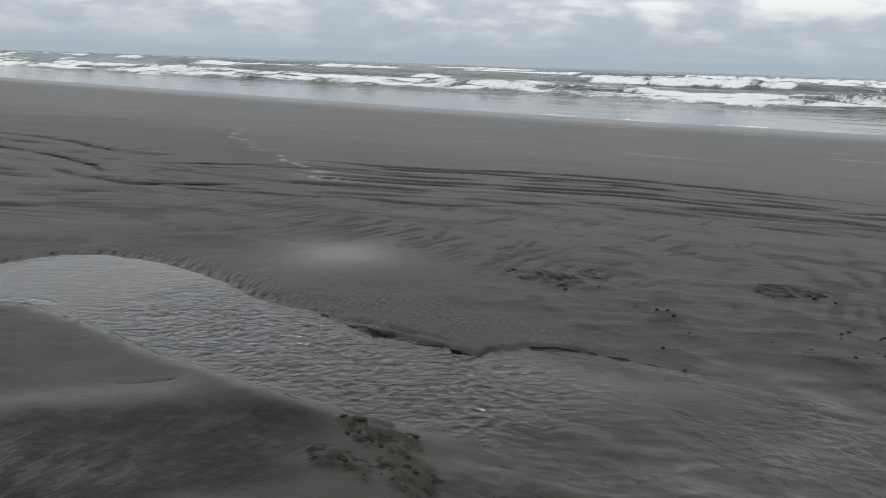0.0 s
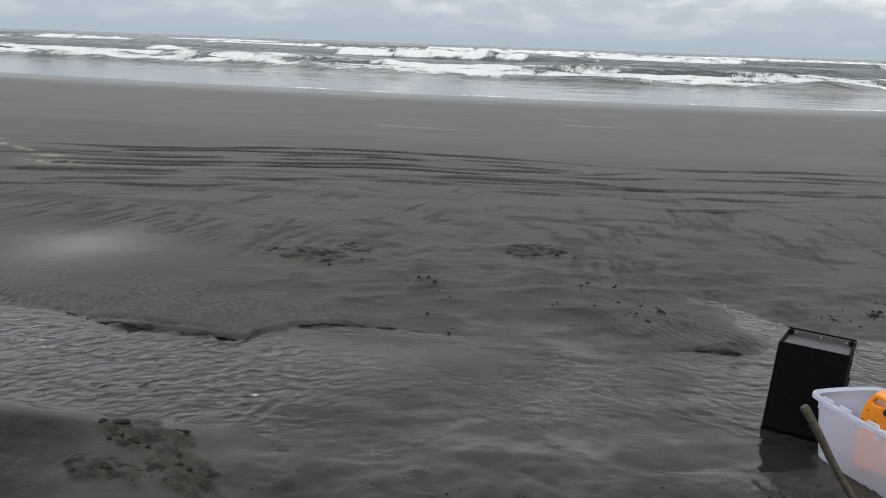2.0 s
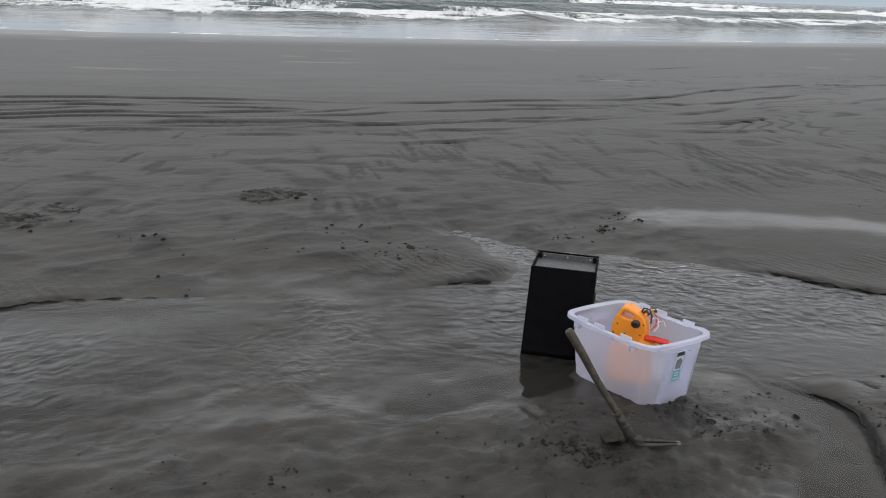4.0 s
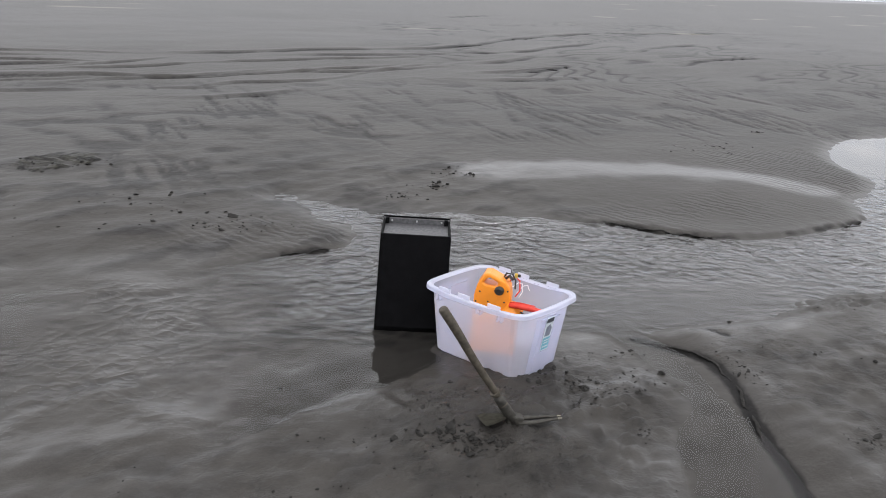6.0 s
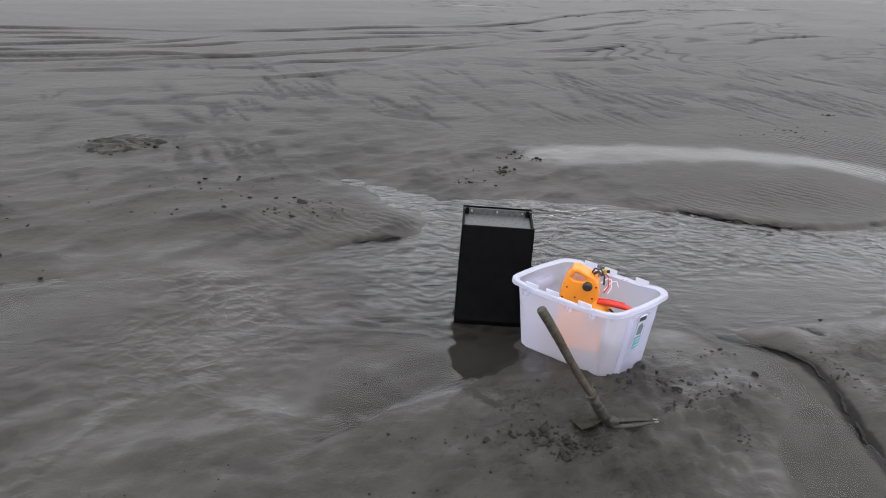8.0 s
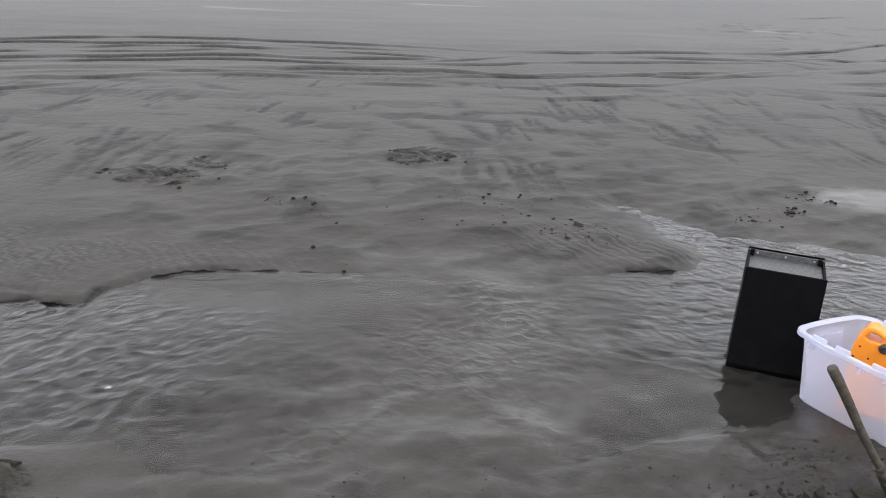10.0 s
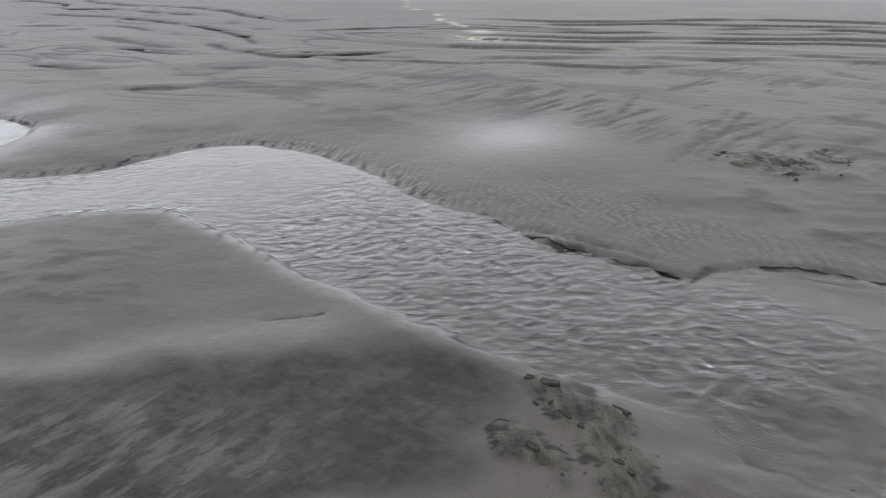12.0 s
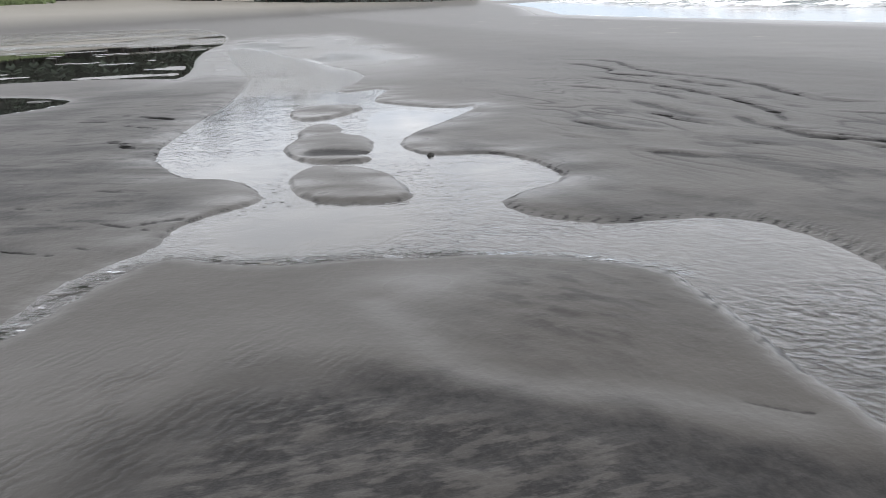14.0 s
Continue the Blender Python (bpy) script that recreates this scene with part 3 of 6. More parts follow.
    # teeth along the bank: ripple shading drawn as dark strokes
    teeth = np.exp(-(out / 0.13) ** 2) * smooth(0.0, 0.02, out) * smooth(2.3, 2.6, y) * smooth(-2.4, -3.2, x) * smooth(-9, -7, x)
    dark = np.maximum(dark, 0.75 * teeth * smooth(0.0, 0.8, np.sin((x * 0.8 + y * 0.6) * 2 * np.pi / 0.11 + 3 * fbm(x, y, 0.3, 2, 14.7)) + 0.6 * fbm(x, y, 0.2, 2, 14.8)))
    # dark ore sand on the near flat behind the trough
    basin = signed(x, y, rounded([(-3.05, 0.2), (-3.4, 0.6), (-3.25, 1.1), (-2.85, 1.65), (-2.5, 2.2), (-2.1, 2.62), (-1.7, 2.8), (-1.42, 2.72), (-1.2, 2.4), (-1.5, 1.6), (-1.6, 0.6), (-2.0, -0.4)]))
    flow = fbm(x, y, 0.3, 3, 15.5, 97, 1.6)
    streaky = smooth(-0.08, -0.4, basin) * smooth(-0.5, 0.5, 0.4 + flow + 1.2 * (1.6 - y) * 0.5)
    streak = 0.3 * smooth(0.0, 0.5, flow)
    soft_w = 0.5 * smooth(1.3, 0.3, y) * smooth(-2.0, -2.8, x)
    stain = np.maximum(stain, smooth(0.12 + soft_w, -0.15 - soft_w, basin + 0.14 * fbm(x, y, 0.5, 3, 16.0)) * (1.0 - 0.5 * streak))
    h = h - 0.012 * smooth(0.1, -0.3, basin) + 0.008 * smooth(-0.1, -0.3, basin) * flow
    comb = smooth(-4.1, -3.5, x) * smooth(-2.2, -2.7, x) * smooth(-0.9, -0.3, y) * smooth(1.3, 0.5, y) * np.clip(0.3 + 1.0 * fbm(x, y, 0.4, 3, 16.7), 0, 0.8)
    stain = np.maximum(stain, 0.6 * mound * smooth(-0.2, 0.5, fbm(x, y, 0.12, 4, 16.6, 40, 2.0)))
    h = h + 0.003 * mound * fbm(x, y, 0.10, 2, 16.65, 40, 2.0)
    bank = smooth(-5.3, -6.5, x) * smooth(0.3, -0.4, y) * smooth(-9, -5, y) * smooth(-24, -17, x)
    stain = np.maximum(stain, bank * (0.30 + 0.6 * smooth(-0.2, 0.5, fbm(x, y, 0.7, 4, 16.8, 70, 2.5))))
    # finer grooves, recess shade put into the colour
    grooves = smooth(-5.6, -6.6, x) * smooth(-0.1, -0.6, y) * smooth(-6, -3, y) * smooth(-20, -15, x)
    stain = np.maximum(stain, 0.9 * grooves * smooth(0.30, 0.5, fbm(x, y, 0.13, 3, 16.9, 72, 6.0)))
    h = h - 0.003 * grooves * smooth(0.30, 0.40, fbm(x, y, 0.10, 3, 16.9, 80, 9.0))
    # flat broken crusts; shade in crevices and along rims is painted dark
    olive = np.zeros(x.shape)
    for i, ring_ in enumerate(CRUSTS):
        if ring_[:, 0].max() < x.min() - 1 or ring_[:, 0].min() > x.max() + 1 or ring_[:, 1].max() < y.min() - 1 or ring_[:, 1].min() > y.max() + 1:
            continue
        wide = 1.0 if i < 2 else 1.8
        crust = signed(x, y, ring_, 1.0) + 0.05 * wide * fbm(x, y, 0.12, 3, 17.5)
        cr = smooth(0.015 * wide, -0.02 * wide, crust)
        fis = fbm(x, y, 0.06, 3, 17.0, -38, 3.5)
        h = h + cr * (0.010 + 0.014 * fis)
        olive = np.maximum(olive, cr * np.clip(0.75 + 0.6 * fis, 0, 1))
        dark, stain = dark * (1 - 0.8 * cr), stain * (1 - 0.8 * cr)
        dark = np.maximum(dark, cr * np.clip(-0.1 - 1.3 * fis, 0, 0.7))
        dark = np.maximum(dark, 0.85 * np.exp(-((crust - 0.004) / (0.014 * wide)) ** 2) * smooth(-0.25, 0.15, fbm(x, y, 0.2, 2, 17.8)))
    for px, py, ax, ay, up, dk in ((3.45, 3.5, 0.3, 0.10, 0.03, 0.3), (2.08, 3.02, 0.2, 0.12, 0.012, 0.3)):
        g = np.exp(-((x - px) / ax) ** 2 - ((y - py) / ay) ** 2)
        g = g * np.clip(0.8 + 0.9 * fbm(x, y, 0.07, 3, 26.0), 0, 1.4)
        h = h + up * g
        dark = np.maximum(dark, dk * smooth(0.3, 0.5, g))
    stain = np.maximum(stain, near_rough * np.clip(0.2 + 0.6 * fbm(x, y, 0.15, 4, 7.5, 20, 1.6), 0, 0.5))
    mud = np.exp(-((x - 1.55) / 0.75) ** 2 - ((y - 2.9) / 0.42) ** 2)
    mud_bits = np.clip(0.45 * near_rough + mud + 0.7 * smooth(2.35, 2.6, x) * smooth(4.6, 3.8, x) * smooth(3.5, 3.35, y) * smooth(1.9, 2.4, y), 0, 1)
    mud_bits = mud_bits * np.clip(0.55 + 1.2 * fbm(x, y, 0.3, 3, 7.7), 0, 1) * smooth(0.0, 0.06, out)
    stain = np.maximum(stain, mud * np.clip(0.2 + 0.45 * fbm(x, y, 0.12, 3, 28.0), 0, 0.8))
    h = h + 0.03 * mud * np.abs(fbm(x, y, 0.075, 3, 29.0)) * smooth(0.0, 0.1, out)
    # black hollow in the island edge, its shade put into the colour
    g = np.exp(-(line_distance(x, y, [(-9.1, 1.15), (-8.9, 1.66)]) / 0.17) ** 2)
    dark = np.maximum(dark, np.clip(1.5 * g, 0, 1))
    h = h - 0.045 * g
    # single strokes and cut lips, the shade in and below them painted dark
    for x0, y0, x1, y1, wd, dp, dk in CUTS + GROOVES + DRAGS + DRAGS_EAST + DRAGS_WEST:
        room = 0.2 + 2.2 * wd
        near = (x > min(x0, x1) - room) & (x < max(x0, x1) + room) & (y > min(y0, y1) - room) & (y < max(y0, y1) + room)
        if not near.any():
            continue
        ds_ = line_distance(x[near], y[near], [(x0, y0), (x1, y1)])
        g = np.exp(-(ds_ / wd) ** 2) * np.clip(0.75 + 0.9 * fbm(x[near], y[near], 0.15 + wd, 2, 19.0 + wd), 0, 1)
        h[near] -= dp * g
        if dp > 0.0065 or wd < 0.03:
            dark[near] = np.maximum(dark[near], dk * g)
        else:
            stain[near] = np.maximum(stain[near], 1.2 * dk * g)
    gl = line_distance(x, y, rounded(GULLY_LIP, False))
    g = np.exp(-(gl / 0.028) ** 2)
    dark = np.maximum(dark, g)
    h = h + 0.03 * smooth(2.3, 2.5, x + 0.1 * (3.0 - y)) * smooth(3.5, 3.35, y) * smooth(2.0, 2.4, y) * smooth(4.2, 3.2, x) - 0.01 * g
    # shade along the cut edges of islands and western banks is put into the colour
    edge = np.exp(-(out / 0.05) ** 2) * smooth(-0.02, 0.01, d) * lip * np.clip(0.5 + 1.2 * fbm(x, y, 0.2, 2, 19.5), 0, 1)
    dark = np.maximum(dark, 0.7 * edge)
    # thin films of water lying on the sand
    wet = np.exp(-(out / 0.10) ** 2) * (0.3 + 0.4 * south) * (1 - soft)
    sodden = np.clip(soft + 0.6 * smooth(1.9, 2.6, y) * smooth(3.6, 3.3, y) * smooth(-1.2, -0.4, x) * smooth(3.8, 2.6, x), 0, 1)
    wet = np.maximum(wet, sodden * smooth(-0.01, 0.03, d) * np.exp(-(out / 0.45) ** 2) * np.clip(0.34 + 0.5 * fbm(x, y, 0.22, 3, 20.8, 20, 1.8), 0.05, 0.8))
    wet = np.maximum(wet, 0.55 * smooth(1.6, 1.3, y) * smooth(-4.6, -3.6, x) * smooth(0.5, -1.2, x) * 0.3 * smooth(-0.1, 0.3, basin) + 0.14 * smooth(0.05, -0.25, basin))
    wet = np.maximum(wet, 0.5 * smooth(-5.6, -6.2, x) * smooth(-20, -14, x) * np.exp(-(out / 0.5) ** 2) * np.clip(0.6 + 0.8 * fbm(x, y, 0.5, 3, 20.9, 75, 2.5), 0, 1))
    film = np.exp(-(((x + 3.35) * 0.92 + (y - 5.1) * 0.38) / 0.5) ** 2 - (((y - 5.15) * 0.92 - (x + 3.35) * 0.38) / 0.5) ** 2)
    film = np.maximum(film, smooth(0.26, 0.06, line_distance(x, y, [(2.55, 5.84), (3.2, 5.86), (3.85, 5.74), (4.4, 5.5), (4.75, 5.15)]) + 0.06 * fbm(x, y, 0.3, 3, 20.6) - 0.05 * smooth(4.0, 3.0, x)))
    film = np.maximum(0.5 * film, 0.32 * np.exp(-(trough / 0.2) ** 2))
    film = np.maximum(film, 0.4 * np.exp(-((x + 4.3) / 0.35) ** 2 - ((y - 1.45) / 0.45) ** 2))
    film = np.maximum(film, 0.35 * smooth(0.16, 0.02, line_distance(x, y, [(1.0, 5.6), (1.25, 5.3), (1.42, 5.0)])))
    far_film = smooth(-16, -24, x) * smooth(-60, -40, x) * smooth(-4, 0, y) * smooth(6.5, 3.5, y)
    film = np.maximum(film, far_film * (0.35 + 0.4 * smooth(-0.3, 0.4, fbm(x, y, 2.5, 2, 21.0, 0, 2.0))))
    wet = np.clip(np.maximum(wet, film), 0, 1)
    trickle = thin_sheet(x, y)
    wet = np.maximum(wet, trickle * smooth(-0.05, 0.05, -d) * np.clip(0.45 + 0.35 * fbm(x, y, 0.3, 3, 21.8, 15, 1.8), 0.15, 0.8))
    fx, fy = np.array(FOAM_LINE).T
    damp_edge = np.interp(x, fx, fy) + 0.15 * fbm(x, y, 0.5, 2, 21.5) - y
    stain = np.maximum(stain, 0.30 * smooth(-0.08, 0.08, damp_edge) * smooth(-4.6, -6.5, x) * smooth(-30, -20, x) * smooth(5.5, 7.5, y))
    # dried foam
    df = line_distance(x, y, FOAM_LINE)
    foam = np.exp(-(df / 0.05) ** 2) * smooth(-0.1, 0.5, fbm(x, y, 0.35, 2, 22.0)) * smooth(-13.5, -12.0, x) * (0.25 + 0.45 * smooth(-6.0, -6.8, x))
    foam = np.maximum(foam, np.exp(-((x + 6.35) / 0.36) ** 2 - ((y - 8.28) / 0.16) ** 2) * smooth(-0.2, 0.3, fbm(x, y, 0.12, 3, 23.0)))
    foam = np.maximum(foam, np.exp(-((x + 6.7) / 0.2) ** 2 - ((y - 8.75) / 0.1) ** 2) * 0.7)
    bits = smooth(0.75, 0.95, fbm(x, y, 0.5, 2, 24.0, 0, 6.0)) * smooth(13, 16, y) * 0.5
    foam = np.maximum(foam, bits)
    # beach face towards the sea, and the dune that closes the beach in the west and behind
    sl = shore_line(x)
    h = h - 0.30 * smooth(-4, 12, y - sl) - 0.012 * smooth(-9, 0, y - sl)
    wet = np.maximum(wet, 0.45 * smooth(-6, -0.5, y - sl))
    wet = np.maximum(wet, 0.08 * smooth(10.5, 14, y))
    yaw = np.degrees(np.arctan2(-x, y))
    yaw = np.where(yaw < -90, yaw + 360, yaw)
    sp = np.clip((112 - yaw) / 46, 0, 1.1)
    before = 290 + 370 * sp ** 2.6 - np.hypot(x, y)
    rise = np.interp(sp, (0.0, 0.3, 0.5, 0.7, 1.0), (8.4, 7.4, 4.8, 2.7, 1.8))
    h = h + rise * smooth(140, 0, before) ** 1.2 * smooth(73, 76, yaw) * smooth(250, 150, yaw) + 0.3 * smooth(110, 20, before) * smooth(73, 76, yaw) * fbm(x, y, 14.0, 3, 25.0)
    h = h + 3.0 * smooth(-30, -120, y) * smooth(-60, -20, x)
    # bars of sand in the lagoon
    shoal = smooth(-0.05, -0.6, dl) * smooth(0.48, 0.62, fbm(x, y, 1.4, 4, 27.0, 76, 3.5) * smooth(-60, -45, x) + 0.4 * smooth(-12, 2, y) * smooth(-34, -26, x) * smooth(-20.5, -22, x))
    shoal = np.maximum(shoal, smooth(-40, -62, x) * smooth(-0.05, -0.6, dl) * smooth(0.42, 0.52, fbm(x, y, 5.0, 3, 27.5, 66, 3.5)))
    h = h + 0.05 * shoal
    wet = np.maximum(wet, 0.5 * shoal)
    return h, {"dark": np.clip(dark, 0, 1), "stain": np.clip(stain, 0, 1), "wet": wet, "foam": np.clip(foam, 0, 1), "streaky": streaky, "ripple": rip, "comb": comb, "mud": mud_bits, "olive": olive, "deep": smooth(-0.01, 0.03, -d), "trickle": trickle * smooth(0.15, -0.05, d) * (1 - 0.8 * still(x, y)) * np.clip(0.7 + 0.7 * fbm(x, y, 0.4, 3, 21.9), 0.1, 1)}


def ground_z(x, y):
    return float(land(np.array([float(x)]), np.array([float(y)]))[0][0])


def spread(stops):
    """Grid lines: pairs of place and spacing, the spacing running evenly from one to the next."""
    out = [stops[0][0]]
    for (a, sa), (b, sb) in zip(stops, stops[1:]):
        while out[-1] < b:
            t = (out[-1] - a) / (b - a)
            out.append(out[-1] + sa + (sb - sa) * min(max(t, 0), 1))
        out[-1] = b
    return np.array(out)


def sheet(name, xs, ys, fields, material, keep=None):
    """A grid mesh; fields gives heights and named values for all its points."""
    gx, gy = np.meshgrid(xs, ys)
    x, y = gx.ravel(), gy.ravel()
    nx, ny = len(xs), len(ys)
    place = np.arange(nx * ny).reshape(ny, nx)
    z, values = np.zeros(nx * ny), {}
    for j in range(0, ny, 120):
        for i in range(0, nx, 120):
            k = place[j:j + 120, i:i + 120].ravel()
            z[k], found = fields(x[k], y[k])
            for n, v in found.items():
                values.setdefault(n, np.zeros(nx * ny))[k] = v
    i = np.arange(nx * ny).reshape(ny, nx)
    quads = np.stack([i[:-1, :-1].ravel(), i[:-1, 1:].ravel(), i[1:, 1:].ravel(), i[1:, :-1].ravel()], 1)
    if keep is not None:
        k = keep(values)
        quads = quads[k[quads].any(1)]
        used = np.unique(quads)
        back = np.full(nx * ny, -1)
        back[used] = np.arange(len(used))
        quads, x, y, z = back[quads], x[used], y[used], z[used]
        values = {n: v[used] for n, v in values.items()}
    me = bpy.data.meshes.new(name)
    me.vertices.add(len(x))
    me.vertices.foreach_set("co", np.stack([x, y, z], 1).ravel().astype(np.float32))
    me.loops.add(quads.size)
    me.loops.foreach_set("vertex_index", quads.ravel().astype(np.int32))
    me.polygons.add(len(quads))
    me.polygons.foreach_set("loop_start", (np.arange(len(quads)) * 4).astype(np.int32))
    me.update(calc_edges=True)
    me.polygons.foreach_set("use_smooth", np.ones(len(quads), bool))
    for n, v in values.items():
        at = me.attributes.new(n, "FLOAT", "POINT")
        at.data.foreach_set("value", v.astype(np.float32))
    me.materials.append(material)
    me.validate()
    return new(name, me)


# ---- materials ----
def material(name):
    m = bpy.data.materials.new(name)
    m.use_nodes = True
    nt = m.node_tree
    return m, nt, nt.nodes["Principled BSDF"]


def value(nt, name):
    return node(nt, "Attribute", attribute_name=name).outputs["Fac"]


def where(nt, scale=(1, 1, 1), turn=0.0):
    geo = node(nt, "NewGeometry")
    mp = node(nt, "Mapping")
    mp.inputs["Scale"].default_value = scale
    mp.inputs["Rotation"].default_value = (0, 0, radians(turn))
    nt.links.new(geo.outputs["Position"], mp.inputs[0])
    return mp.outputs[0]


def along(nt, turn, stretch):
    """Coordinates for a grain that runs long in the direction turn (degrees)."""
    geo = node(nt, "NewGeometry")
    mp = node(nt, "Mapping", vector_type="TEXTURE")
    mp.inputs["Scale"].default_value = (stretch, 1, 1)
    mp.inputs["Rotation"].default_value = (0, 0, radians(turn))
    nt.links.new(geo.outputs["Position"], mp.inputs[0])
    return mp.outputs[0]


def crest(nt, turn, stretch, scale):
    """Sharp crests between round hollows."""
    n = noise_tex(nt, along(nt, turn, stretch), scale, 1.2, 0.5)
    return math_node(nt, "SUBTRACT", 1.0, math_node(nt, "MULTIPLY", math_node(nt, "ABSOLUTE", math_node(nt, "SUBTRACT", n, 0.5)), 6.0), clamp=True)


def noise_tex(nt, vec, scale, detail=4.0, rough=0.55):
    n = node(nt, "TexNoise", Scale=scale, Detail=detail, Roughness=rough)
    nt.links.new(vec, n.inputs["Vector"])
    return n.outputs[0]


def node_colour(nt, vec, scale):
    n = node(nt, "TexNoise", Scale=scale, Detail=2.0)
    nt.links.new(vec, n.inputs["Vector"])
    return n.outputs["Color"]


def bump(nt, height, strength, distance, normal=None):
    n = node(nt, "Bump", Strength=1.0, Distance=distance)
    if isinstance(strength, (int, float)):
        n.inputs["Strength"].default_value = strength
    else:
        nt.links.new(strength, n.inputs["Strength"])
    nt.links.new(height, n.inputs["Height"])
    if normal is not None:
        nt.links.new(normal, n.inputs["Normal"])
    return n.outputs[0]


def sand_material():
    m, nt, p = material("wet_grey_sand")
    pos = where(nt)
    dark, wet, foam, mud = value(nt, "dark"), value(nt, "wet"), value(nt, "foam"), value(nt, "mud")
    broad = noise_tex(nt, where(nt, (0.8, 0.5, 1)), 0.9, 5)
    mid = noise_tex(nt, where(nt, (1.0, 0.8, 1), 12), 4.5, 5, 0.6)
    grain = noise_tex(nt, pos, 170.0, 4, 0.75)
    fray = noise_tex(nt, where(nt, (1.0, 1.3, 1), -8), 16.0, 5, 0.62)
    col = ramp(nt, broad, ((0.3, (0.040, 0.0368, 0.0330)), (0.7, (0.053, 0.0487, 0.0437))))
    col = mix(nt, ramp(nt, mid, ((0.35, 0.0), (0.75, 0.25))), col, (0.034, 0.0312, 0.0275))
    line_tex = noise_tex(nt, along(nt, 95, 2.6), 15.0, 5, 0.6)
    pale = math_node(nt, "MULTIPLY", ramp(nt, line_tex, ((0.48, 0.0), (0.58, 1.0))), value(nt, "streaky"))
    soft_dark = math_node(nt, "MULTIPLY", value(nt, "stain"), math_node(nt, "SUBTRACT", 1.0, math_node(nt, "MULTIPLY", pale, 0.62)))
    soft_dark = math_node(nt, "MULTIPLY", soft_dark, math_node(nt, "ADD", math_node(nt, "MULTIPLY", mid, 0.5), math_node(nt, "ADD", math_node(nt, "MULTIPLY", fray, 0.9), 0.2)), clamp=True)
    col = mix(nt, math_node(nt, "MULTIPLY", soft_dark, 0.85), col, (0.0125, 0.0123, 0.0130))
    # frayed, fairly sharp edges of the dark ore sand and painted recess shade
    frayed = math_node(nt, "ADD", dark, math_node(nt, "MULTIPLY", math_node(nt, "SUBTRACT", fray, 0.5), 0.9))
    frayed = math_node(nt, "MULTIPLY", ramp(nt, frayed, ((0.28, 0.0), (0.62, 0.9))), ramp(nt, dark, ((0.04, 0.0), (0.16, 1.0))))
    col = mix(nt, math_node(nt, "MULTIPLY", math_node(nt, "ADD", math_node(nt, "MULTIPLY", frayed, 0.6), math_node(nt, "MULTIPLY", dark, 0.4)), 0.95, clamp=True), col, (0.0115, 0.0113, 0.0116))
    # ripple marks, trough shade mixed into the colour
    waves = []
    for name, turn, size in (("ripple", 37, 5.2), ("comb", 47, 4.9)):
        w = node(nt, "TexWave", wave_type="BANDS", bands_direction="X", wave_profile="SIN", Scale=size, Distortion=7.0, Detail=3.0)
        w.inputs["Detail Scale"].default_value = 1.6
        nt.links.new(along(nt, turn, 1.0), w.inputs["Vector"])
        waves.append((w.outputs["Fac"], value(nt, name)))
        col = mix(nt, math_node(nt, "MULTIPLY", ramp(nt, w.outputs["Fac"], ((0.1, 0.42), (0.5, 0.0))), waves[-1][1]), col, (0.016, 0.0155, 0.0155))
    # small crests under the trickling film, shade painted between them
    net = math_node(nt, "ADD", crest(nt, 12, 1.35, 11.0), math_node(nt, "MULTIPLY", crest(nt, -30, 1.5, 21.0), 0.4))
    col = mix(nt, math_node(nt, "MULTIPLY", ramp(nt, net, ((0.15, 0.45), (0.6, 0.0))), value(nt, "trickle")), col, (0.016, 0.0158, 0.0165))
    # crumbly mud and olive crust, pits and crevices shaded by colour
    crumb = node(nt, "TexVoronoi", feature="F1", Scale=34.0)
    nt.links.new(mix(nt, 0.06, pos, node_colour(nt, pos, 22.0)), crumb.inputs["Vector"])
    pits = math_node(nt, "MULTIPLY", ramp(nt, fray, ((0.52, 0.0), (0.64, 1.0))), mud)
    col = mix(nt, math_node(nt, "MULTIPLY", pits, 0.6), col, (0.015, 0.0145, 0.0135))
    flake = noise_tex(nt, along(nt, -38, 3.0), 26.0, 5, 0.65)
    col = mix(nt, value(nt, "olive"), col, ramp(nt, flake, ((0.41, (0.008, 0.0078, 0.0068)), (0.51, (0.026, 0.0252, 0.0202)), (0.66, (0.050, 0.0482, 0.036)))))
    height = node(nt, "SeparateXYZ")
    nt.links.new(pos, height.inputs[0])
    col = mix(nt, ramp(nt, math_node(nt, "MULTIPLY", height.outputs[2], 0.25), ((0.1, 0.0), (0.8, 1.0))), col, (0.19, 0.178, 0.155))
    bare = math_node(nt, "SUBTRACT", 1.0, value(nt, "deep"), clamp=True)
    speck = ramp(nt, grain, ((0.30, 0.80), (0.5, 1.0), (0.72, 1.18)))
    col = mix(nt, bare, col, mix(nt, 1.0, col, speck, "MULTIPLY"))
    col = mix(nt, foam, col, (0.30, 0.275, 0.21))
    nt.links.new(col, p.inputs["Base Color"])
    rough = math_node(nt, "SUBTRACT", 0.46, math_node(nt, "MULTIPLY", wet, 0.2))
    nt.links.new(rough, p.inputs["Roughness"])
    matte = math_node(nt, "SUBTRACT", 1.0, math_node(nt, "ADD", math_node(nt, "MULTIPLY", frayed, 0.75), math_node(nt, "MULTIPLY", soft_dark, 0.68)), clamp=True)
    nt.links.new(math_node(nt, "MULTIPLY", matte, 0.11), p.inputs["Specular IOR Level"])
    dry = math_node(nt, "MULTIPLY", bare, math_node(nt, "SUBTRACT", 1.0, math_node(nt, "MULTIPLY", wet, 0.85), clamp=True))
    n1 = bump(nt, mid, math_node(nt, "MULTIPLY", dry, 0.2), 0.03)
